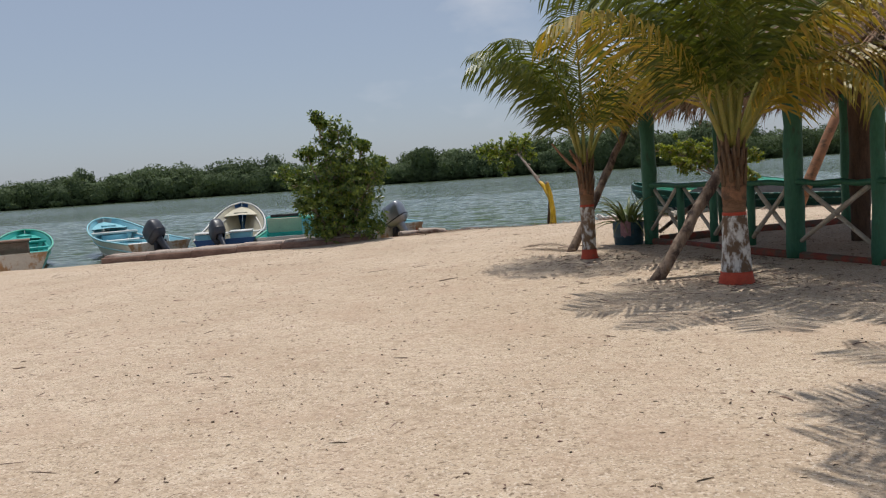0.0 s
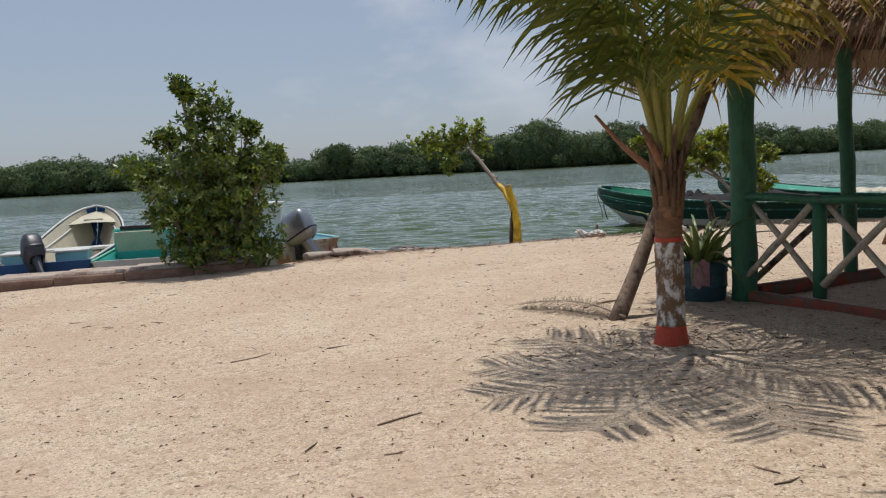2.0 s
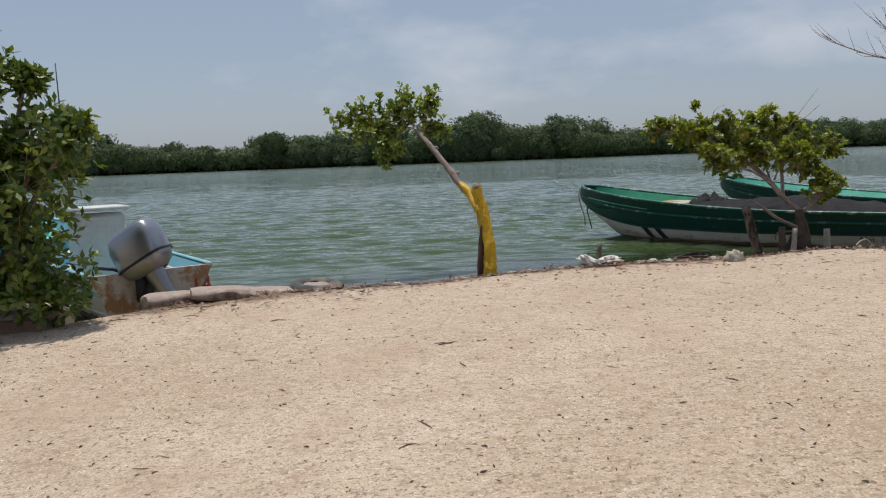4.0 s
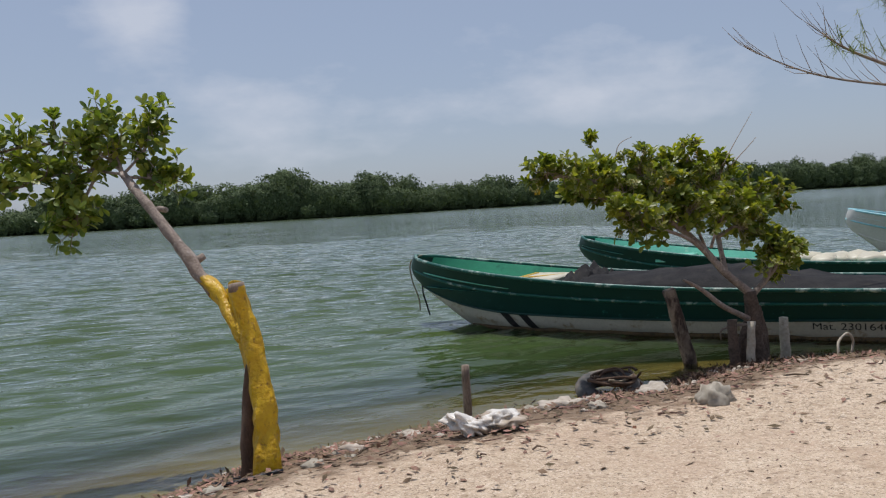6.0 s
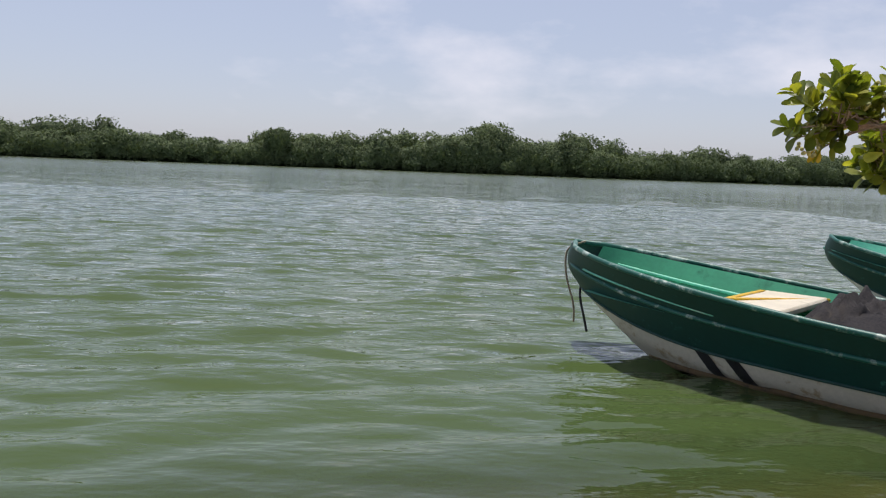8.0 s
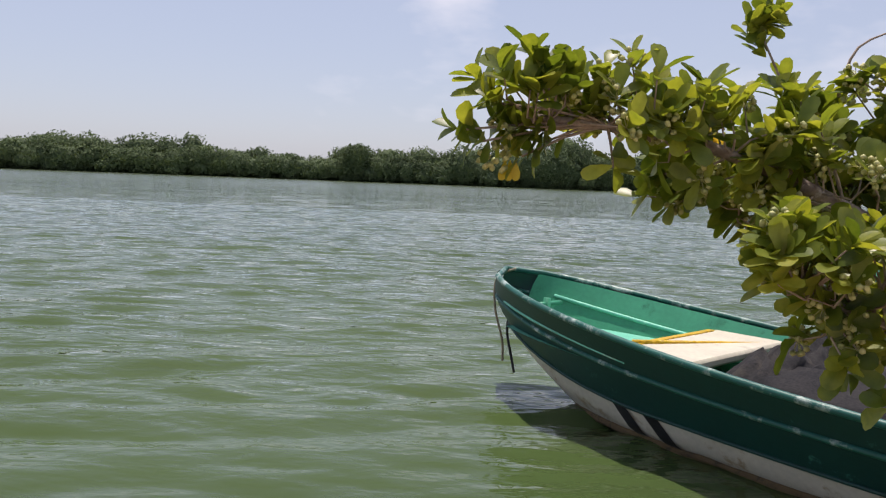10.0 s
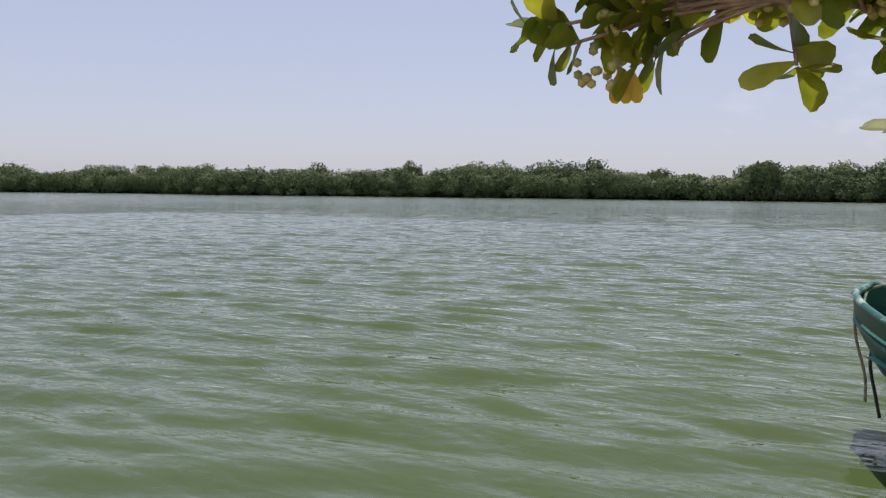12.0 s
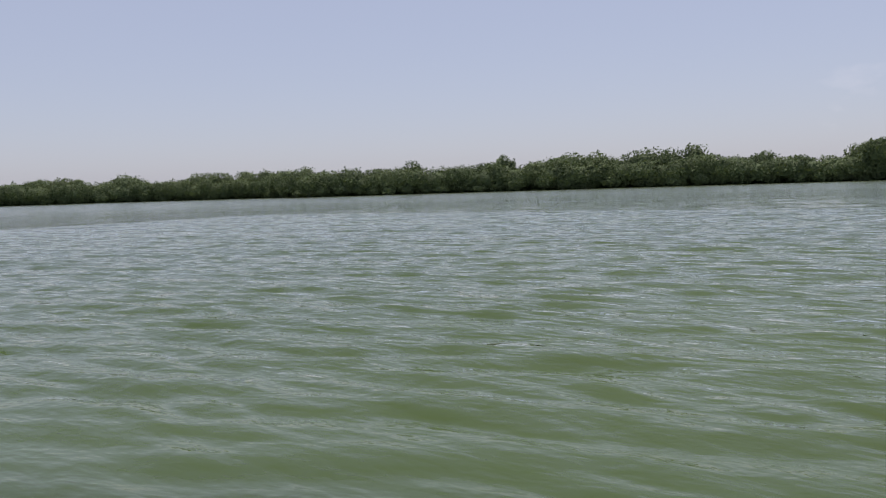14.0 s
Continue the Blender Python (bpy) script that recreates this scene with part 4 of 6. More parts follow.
# ---- potted plant ----
def potted_plant(at, rad, high):
    top = thing("plant_pot", at, "dark teal cut barrel planted with spiky leaves", "plant pot")
    prof = [(0.90, 0.0), (0.95, 0.04), (0.97, high * 0.33), (1.02, high * 0.35), (1.0, high * 0.4), (1.0, high * 0.68), (1.05, high * 0.7), (1.02, high * 0.75), (1.03, high), (0.96, high), (0.94, high * 0.86)]
    rings = [[Vector((rad * k * math.cos(2 * math.pi * j / 28), rad * k * math.sin(2 * math.pi * j / 28), z)) for j in range(28)] for k, z in prof]
    part("pot", Geo().loft(rings), POT, top)
    soil = Geo().add([Vector((0.96 * rad * math.cos(2 * math.pi * j / 20), 0.96 * rad * math.sin(2 * math.pi * j / 20), high * 0.88)) for j in range(20)], [tuple(range(20))])
    part("soil", soil, CHIP, top)
    r = random.Random(21)
    for k in range(46):
        a = r.uniform(0, 6.283)
        o = Vector((math.cos(a), math.sin(a), 0))
        L = r.uniform(0.38, 0.74)
        rise = r.uniform(0.3, 2.6)
        p = o * r.uniform(0.02, rad * 0.8) + Vector((0, 0, high * 0.86))
        pts, w = [], (o + Vector((0, 0, rise))).normalized()
        for i in range(7):
            pts.append(p.copy())
            p = p + w * L / 6
            w = (w + Vector((0, 0, -0.16 - 0.03 * i)) + o * 0.05).normalized()
        side = o.cross(Vector((0, 0, 1))).normalized()
        vs, fs = [], []
        for i, q in enumerate(pts):
            wd = 0.027 * (1 - (i / 6) ** 1.6) + 0.002
            vs += [q + side * wd + Vector((0, 0, wd * 0.5)), q - Vector((0, 0, 0.003)), q - side * wd + Vector((0, 0, wd * 0.5))]
            if i:
                b = (i - 1) * 3
                fs += [(b, b + 1, b + 4, b + 3), (b + 1, b + 2, b + 5, b + 4)]
        part("leaf", Geo().add(vs, fs), SPIKE, top)
    rows = []
    for i in range(9):
        z = high * (1.02 - 0.62 * i / 8)
        rows.append([Vector((math.cos(-2.2 + 0.09 * j) * rad * (1.09 + 0.05 * noise.noise(Vector((i * 0.6, j * 0.8, 3)))), math.sin(-2.2 + 0.09 * j) * rad * (1.09 + 0.05 * noise.noise(Vector((i * 0.6, j * 0.8, 9)))), z + 0.02 * math.sin(j * 1.7))) for j in range(8 - i // 3)] + [Vector((math.cos(-2.2 + 0.09 * 7) * rad * 1.08, math.sin(-2.2 + 0.09 * 7) * rad * 1.08, z))] * (i // 3))
    part("rag", Geo().loft(rows, closed=False), RAG, top, "faded pink rag hung over the rim")
    rope = curve_pts([(-0.1, -rad * 1.02, high), (-0.06, -rad * 1.1, high * 0.7), (-0.05, -rad * 1.06, 0.2)], 5)
    part("rope_end", Geo().tube(rope, 0.009, 6), ROPE, top, "pale rope hanging over the rim")


potted_plant((2.80, 12.32, -0.03), 0.225, 0.36)


# ---- leafy trees ----
def rosette(g, p, way, r, size, count=(5, 9)):
    """Broad leaves round a shoot tip."""
    way = way.normalized()
    a0 = r.uniform(0, 6.28)
    s1 = way.cross(Vector((0.3, 0.5, 0.8))).normalized()
    s2 = way.cross(s1)
    n = r.randint(*count)
    for i in range(n):
        a = a0 + 6.283 * i / n + r.uniform(-0.3, 0.3)
        o = s1 * math.cos(a) + s2 * math.sin(a)
        d = (o + way * r.uniform(0.2, 1.2) + Vector((0, 0, 0.35))).normalized()
        g.leaf(p + way * r.uniform(-0.04, 0.02), d, (way + Vector((0, 0, 0.9)) + unit(r) * 0.4), size * r.uniform(0.7, 1.15), size * 0.55 * r.uniform(0.85, 1.1), curl=r.uniform(-0.05, 0.25))


def limb(g, pts, r0, r1, n=9, wob=0.15, seg=6):
    q = curve_pts(pts, seg)
    g.tube(q, taper(r0, r1, len(q)), n, wobble=wob)
    return q


def near_mangrove():
    base = Vector((6.75, 21.35, -0.40))
    top = thing("mangrove_tree", base, "low leaning mangrove with broad yellow-green leaves", "tree")
    L = lambda *pts: [Vector(p) - base for p in pts]  # noqa: E731
    r = random.Random(33)
    trunk = Geo()
    limb(trunk, L((6.77, 21.35, -0.48), (6.78, 21.38, -0.1), (6.78, 21.41, 0.3)), 0.10, 0.055, 12, 0.4)
    limb(trunk, L((6.88, 21.36, -0.48), (6.88, 21.4, -0.1), (6.84, 21.42, 0.15)), 0.06, 0.045, 9, 0.4)
    limb(trunk, L((6.66, 21.37, -0.48), (6.68, 21.4, -0.15), (6.80, 21.44, 0.1)), 0.05, 0.04, 8)
    limb(trunk, L((6.90, 21.3, -0.48), (6.86, 21.36, -0.2), (6.86, 21.4, 0.1)), 0.04, 0.035, 8)
    limb(trunk, L((6.45, 21.3, -0.48), (6.58, 21.36, -0.2), (6.72, 21.4, 0.02)), 0.03, 0.025, 8)
    part("trunk", trunk, DARK_BARK, top)
    limbs = [
        ((6.78, 21.41, 0.28), (6.58, 21.5, 0.48), (6.3, 21.65, 0.85), (5.75, 21.72, 1.22), (5.25, 21.66, 1.42), (4.78, 21.58, 1.47)),
        ((6.3, 21.65, 0.85), (6.1, 21.9, 1.1), (5.85, 22.0, 1.32), (5.65, 22.05, 1.42)),
        ((6.58, 21.5, 0.48), (6.7, 21.8, 0.95), (6.68, 22.0, 1.35), (6.62, 22.1, 1.6)),
        ((6.78, 21.41, 0.25), (7.0, 21.45, 0.4), (7.14, 21.5, 0.55), (7.32, 21.52, 0.56)),
        ((6.45, 21.58, 0.65), (6.2, 21.5, 0.82), (5.9, 21.48, 0.93), (5.62, 21.45, 1.0), (5.4, 21.4, 1.1)),
        ((7.0, 21.45, 0.4), (7.12, 21.45, 0.5), (7.2, 21.48, 0.66)),
        ((6.7, 21.8, 0.95), (7.0, 21.95, 1.12), (7.3, 22.0, 1.2), (7.55, 21.92, 1.08)),
        ((6.1, 21.9, 1.1), (6.3, 22.1, 1.3), (6.35, 22.2, 1.45)),
        ((5.75, 21.72, 1.22), (5.5, 21.9, 1.25), (5.3, 22.0, 1.32)),
        ((6.68, 21.9, 1.2), (6.9, 22.05, 1.32), (7.05, 22.1, 1.42)),
        ((6.45, 21.58, 0.65), (6.42, 21.65, 0.85), (6.3, 21.6, 1.05), (6.16, 21.6, 1.2)),
        ((6.65, 21.7, 0.8), (6.8, 21.65, 0.9), (6.95, 21.7, 0.88), (7.1, 21.72, 0.95)),
        ((6.3, 21.65, 0.85), (6.05, 21.75, 1.25), (5.88, 21.8, 1.48)),
        ((6.5, 21.6, 0.72), (6.6, 21.6, 0.95), (6.72, 21.6, 1.08)),
        ((6.72, 21.38, 0.05), (6.4, 21.32, 0.2), (6.15, 21.3, 0.38), (5.97, 21.3, 0.48)),
        ((6.72, 21.38, 0.0), (6.45, 21.4, -0.02), (6.42, 21.4, -0.12)),
    ]
    thick = [(0.045, 0.010), (0.024, 0.007), (0.03, 0.008), (0.035, 0.010), (0.022, 0.007), (0.02, 0.008), (0.022, 0.007), (0.018, 0.006), (0.016, 0.006), (0.016, 0.006), (0.02, 0.006), (0.018, 0.006), (0.02, 0.006), (0.016, 0.006), (0.032, 0.012), (0.014, 0.006)]
    tips = []
    for pts, (r0, r1) in zip(limbs, thick):
        g = Geo()
        q = limb(g, L(*pts), r0, r1, 8, 0.2)
        part("branch", g, GREY_BARK, top)
        if r0 in (0.032, 0.014):          # the low dead branches stay bare
            continue
        for i in range(int(len(q) * 0.45), len(q)):
            tips.append((q[i], (q[min(i + 1, len(q) - 1)] - q[max(i - 1, 0)]).normalized(), i / len(q)))
    twigs, leaves, buds, yellows = Geo(), Geo(), Geo(), []
    for p, d, k in tips:
        for _ in range(7 if k > 0.6 else 5):
            w = (unit(r) + d * 0.5 + Vector((-0.1, 0, 0.15))).normalized()
            ln = r.uniform(0.06, 0.24) if p.x + base.x > 5.5 else r.uniform(0.05, 0.16)
            mid = p + w * ln * 0.5 + unit(r) * 0.03
            end = p + w * ln + Vector((0, 0, 0.03))
            twigs.tube([p, mid, end], [0.004, 0.003, 0.002], 5, cap=False)
            tuft = leaves
            if r.random() < 0.012:
                tuft = Geo()
                yellows.append(tuft)
            rosette(tuft, end, w + Vector((0, 0, 0.3)), r, 0.085)
            if r.random() < 0.36:
                for _ in range(16):
                    c = end + unit(r) * 0.035
                    buds.blob(Matrix.Translation(c), (0.0088,) * 3, 1, 0.1)
                    buds.tube([end, c], 0.0014, 4, cap=False)
    # a hanging spray at the tip of the long branch, low over the water
    for o in ((4.60, 21.55, 1.43), (4.64, 21.56, 1.40), (4.76, 21.60, 1.37), (4.82, 21.6, 1.41), (4.7, 21.55, 1.5), (5.0, 21.6, 1.35), (4.95, 21.62, 1.5), (5.15, 21.6, 1.45)):
        e = Vector(o) - base
        s = Vector((4.98, 21.61, 1.46)) - base
        twigs.tube([s, s.lerp(e, 0.5) + Vector((0, 0, 0.01)), e], [0.005, 0.004, 0.003], 5, cap=False)
        rosette(leaves, e, e - s + Vector((0, 0, -0.01)), r, 0.085, (6, 9))
    # one small tuft on a bare shoot stands above the crown
    s = Vector((5.68, 22.05, 1.40)) - base
    e = Vector((5.53, 22.08, 1.80)) - base
    twigs.tube([s, s.lerp(e, 0.5) + Vector((0.02, 0, 0)), e], [0.006, 0.005, 0.003], 5, cap=False)
    for _ in range(9):
        q = e + unit(r) * r.uniform(0.02, 0.08)
        rosette(leaves, q, unit(r) + Vector((0, 0, 0.4)), r, 0.075)
    e = Vector((4.72, 21.61, 1.33)) - base
    yellows += [Geo(), Geo(), Geo()]
    for k in range(3):
        yellows[-1 - k].leaf(e + Vector((0.012 * k, 0, 0.03)), Vector((0.15 * (k - 1), 0.1, -1)), Vector((0.2, -1, 0.1 * k)), 0.055, 0.024)
    for _ in range(26):
        c = Vector((4.69, 21.6, 1.365)) - base + unit(r) * 0.04
        buds.blob(Matrix.Translation(c), (0.0088,) * 3, 1, 0.1)
    # bare twigs above the crown
    for a, b, c in (((6.9, 21.9, 1.5), (7.15, 22.0, 1.75), (7.45, 22.1, 2.05)), ((7.0, 21.9, 1.5), (7.3, 21.95, 1.72), (7.4, 22.0, 1.78)), ((5.75, 22.0, 1.6), (5.8, 22.0, 1.75), (5.95, 22.0, 1.82))):
        twigs.tube(curve_pts(L(a, b, c), 4), taper(0.006, 0.002, 9), 5)
    part("fine_branchwork", twigs, TWIG, top)
    part("leafage", leaves, MANGROVE, top)
    for g in yellows:
        part("yellow_leaf", g, MANGROVE_YELLOW, top, "yellowed leaves")
    part("blossom", buds, BERRY, top, "clusters of pale green buds")


near_mangrove()


def bush():
    base = Vector((-2.66, 17.55, -0.12))
    top = thing("mangrove_bush", base, "bushy green mangrove growing beside the quay", "bush")
    r = random.Random(44)
    wood, leaves = Geo(), Geo()
    # lobes of the crown: centre and radii, from the base
    lobes = [((-0.36, 0, 2.55), (0.13, 0.12, 0.13)), ((-0.24, 0, 2.42), (0.12, 0.12, 0.10)), ((0.10, 0, 2.28), (0.24, 0.24, 0.22)), ((-0.18, 0, 1.98), (0.34, 0.32, 0.28)), ((0.26, 0, 1.92), (0.32, 0.3, 0.28)),
             ((0.62, 0, 1.93), (0.14, 0.12, 0.13)), ((-0.62, 0, 1.82), (0.2, 0.2, 0.16)), ((0.0, 0, 1.52), (0.62, 0.55, 0.38)), ((-1.02, 0, 1.42), (0.34, 0.28, 0.17)), ((0.68, 0, 1.48), (0.40, 0.36, 0.26)), ((0.98, 0, 1.58), (0.14, 0.14, 0.12)),
             ((-0.5, 0, 1.15), (0.52, 0.5, 0.36)), ((0.48, -0.02, 1.1), (0.58, 0.5, 0.38)), ((-0.72, 0, 0.82), (0.26, 0.26, 0.2)), ((-0.2, -0.05, 0.72), (0.5, 0.45, 0.4)), ((0.48, -0.05, 0.58), (0.44, 0.42, 0.36)), ((0.02, -0.1, 0.3), (0.52, 0.42, 0.3)), ((-0.42, -0.1, 0.35), (0.34, 0.34, 0.3)), ((0.62, -0.1, 0.3), (0.34, 0.34, 0.28)), ((0.05, -0.1, 1.0), (0.5, 0.5, 0.4))]
    for c, s in lobes:
        c = Vector((c[0], c[1], c[2] * 1.08))
        limb(wood, [(r.uniform(-0.15, 0.15), r.uniform(-0.1, 0.1), -0.1), c * 0.45 + unit(r) * 0.08, c], 0.05, 0.012, 7)
        vol = s[0] * s[1] * s[2]
        for _ in range(int(60 + 1150 * vol ** 0.72)):
            u = unit(r)
            k = r.uniform(0.4, 1.12) * (1 + 0.45 * noise.noise(u * 2.4 + c * 3))
            p = c + Vector((u.x * s[0] * k, u.y * s[1] * k, u.z * s[2] * k))
            if p.z < 0.02:
                continue
            if noise.noise(p * 3.1) < -0.3 and r.random() < 0.8:
                continue
            w = (u + Vector((0, 0, 0.5)) + unit(r) * 0.6)
            a0 = r.uniform(0, 6.28)
            n = r.randint(4, 6)
            s1 = w.cross(Vector((0.3, 0.5, 0.8))).normalized()
            s2 = w.normalized().cross(s1)
            for i in range(n):
                o = s1 * math.cos(a0 + 6.28 * i / n) + s2 * math.sin(a0 + 6.28 * i / n)
                leaves.scrap(p, o + w.normalized() * r.uniform(0.2, 0.9), w + unit(r) * 0.5, r.uniform(0.07, 0.115), r.uniform(0.035, 0.052))
            if r.random() < 0.25:
                wood.tube([p, p - u * 0.25 * s[0]], [0.003, 0.006], 4, cap=False)
    part("branchwork", wood, TWIG, top)
    part("leafage", leaves, THICKET_LEAF, top, smooth=False)


bush()


def stump_tree():
    base = Vector((2.04, 19.75, -0.16))
    top = thing("painted_tree", base, "pollarded mangrove trunk painted yellow with one leafy branch", "tree")
    L = lambda *pts: [Vector(p) - base for p in pts]  # noqa: E731
    r = random.Random(55)
    trunk = Geo()
    for pts, r0, r1 in ((((2.08, 19.72, -0.32), (2.09, 19.76, -0.05), (2.09, 19.84, 0.25), (2.065, 19.93, 0.52), (2.03, 19.98, 0.70), (2.0, 20.0, 0.85)), 0.078, 0.040),
                        (((2.08, 19.95, 0.25), (2.06, 20.05, 0.46), (2.03, 20.1, 0.64), (2.01, 20.15, 0.78), (2.0, 20.18, 0.87)), 0.055, 0.040),
                        (((2.12, 19.95, -0.32), (2.12, 20.1, 0.10), (2.09, 20.28, 0.38), (2.08, 20.33, 0.55), (2.065, 20.33, 0.66), (2.03, 20.27, 0.77), (1.99, 20.2, 0.82)), 0.06, 0.038),
                        (((2.03, 20.04, 0.55), (1.97, 20.18, 0.68), (1.91, 20.3, 0.80), (1.845, 20.4, 0.885)), 0.046, 0.044)):
        limb(trunk, L(*pts), r0, r1, 18, 0.45, seg=14)
    part("trunk", trunk, YELLOW, top, "thick glossy yellow paint over bark")
    shaded = Geo()
    limb(shaded, L((1.99, 19.86, -0.34), (2.0, 19.88, -0.05), (2.02, 19.92, 0.2), (2.05, 19.93, 0.42)), 0.055, 0.03, 10, 0.4)
    part("bare_bark", shaded, BROWN_POST, top, "bare dark bark on the water side")
    part("cut_end", Geo().tube(L((2.002, 20.0, 0.83), (1.996, 20.0, 0.875)), [0.047, 0.044], 12, wobble=0.2), DRIFT, top, "pale sawn end")
    br = Geo()
    q = limb(br, L((1.90, 20.32, 0.81), (1.80, 20.47, 0.95), (1.67, 20.67, 1.165), (1.53, 20.9, 1.38), (1.385, 21.22, 1.6)), 0.047, 0.026, 14, 0.5)
    br.tube(L((1.76, 20.52, 1.0), (1.82, 20.56, 1.0), (1.855, 20.58, 1.02)), [0.028, 0.024, 0.022], 8, wobble=0.2)
    br.tube(L((1.56, 20.86, 1.33), (1.62, 21.0, 1.34), (1.65, 21.1, 1.335)), [0.024, 0.022, 0.02], 8, wobble=0.2)
    part("branch", br, GREY_BARK, top)
    twigs, leaves = Geo(), Geo()
    ends = [((1.39, 21.24, 1.6), (1.32, 21.4, 1.82), (1.25, 21.5, 2.05)), ((1.39, 21.24, 1.6), (1.25, 21.4, 1.75), (0.95, 21.5, 1.88)), ((1.39, 21.24, 1.6), (1.1, 21.5, 1.66), (0.6, 21.6, 1.76)),
            ((0.95, 21.5, 1.85), (0.7, 21.5, 1.82), (0.38, 21.6, 1.75)), ((1.2, 21.45, 1.68), (1.02, 21.4, 1.5), (0.92, 21.4, 1.36)), ((1.39, 21.24, 1.6), (1.56, 21.3, 1.8), (1.58, 21.4, 1.98)), ((1.39, 21.24, 1.58), (1.6, 21.25, 1.56), (1.72, 21.25, 1.54)),
            ((1.1, 21.5, 1.66), (0.8, 21.4, 1.58), (0.62, 21.4, 1.5)), ((1.2, 21.4, 1.6), (1.08, 21.3, 1.35), (1.03, 21.3, 1.22))]
    for e in ends:
        q = curve_pts(L(*e), 4)
        twigs.tube(q, taper(0.012, 0.004, len(q)), 6)
        for i in range(3, len(q)):
            for _ in range(7):
                w = (unit(r) + Vector((0, 0, 0.3))).normalized()
                p = q[i] + w * r.uniform(0.03, 0.19)
                twigs.tube([q[i], p], [0.004, 0.002], 4, cap=False)
                rosette(leaves, p, w, r, 0.08, (4, 7))
    part("fine_branchwork", twigs, TWIG, top)
    part("leafage", leaves, BUSH_LEAF, top)


stump_tree()


def casuarina():
    base = Vector((12.95, 20.2, -0.1))
    top = thing("casuarina_tree", base, "wispy she-oak with a long bare branch over the water", "tree")
    r = random.Random(66)
    g = Geo()
    limb(g, [(0, 0, -0.2), (-0.1, 0.1, 2.0), (0.1, 0.0, 4.5), (0.0, 0.2, 7.5)], 0.17, 0.05, 12)
    part("trunk", g, GREY_BARK, top)
    needles = Geo()
    for pts, leafy in (([(0, 0, 1.5), (-1.5, 0.9, 2.0), (-3.0, 1.7, 2.32), (-4.2, 2.2, 2.55), (-5.0, 2.4, 2.85)], 0.5), ([(-2.2, 1.3, 2.15), (-3.2, 1.7, 2.6), (-3.7, 1.8, 3.15)], 1.0), ([(-2.8, 1.6, 2.28), (-3.9, 2.0, 2.75), (-4.35, 2.1, 3.0)], 0.55), ([(-1.5, 0.9, 2.0), (-2.4, 1.3, 2.8), (-2.9, 1.5, 3.5)], 1.0),
                ([(0, 0, 3.6), (-1.4, -0.2, 4.5), (-2.4, -0.2, 5.2)], 1.0), ([(0, 0, 4.5), (1.2, 0.3, 5.3), (2.0, 0.4, 5.8)], 1.0), ([(0, 0, 5.4), (-1.0, 0.4, 6.2), (-1.8, 0.5, 7.0)], 1.0)):
        b = Geo()
        q = limb(b, pts, 0.028, 0.005, 7, 0.1)
        for i in range(4, len(q)):
            for _ in range(2):
                w = (unit(r) * 0.6 + (q[i] - q[i - 1]).normalized() + Vector((0, 0, 0.35))).normalized()
                L = r.uniform(0.2, 0.6)
                p1, p2 = q[i] + w * L * 0.6, q[i] + w * L + Vector((0, 0, 0.05))
                b.tube([q[i], p1, p2], [0.005, 0.0035, 0.0015], 4, cap=False)
                if i > len(q) * leafy:
                    continue
                for _ in range(30):
                    s = p1.lerp(p2, r.random())
                    k = unit(r) * 0.0042
                    needles.add([s - k, s + k, s + Vector((r.uniform(-0.12, 0.12), r.uniform(-0.12, 0.12), r.uniform(-0.22, 0.12)))], [(0, 1, 2)])
        part("branch", b, TWIG, top)
    part("needle_foliage", needles, BUSH_LEAF, top, smooth=False)


casuarina()


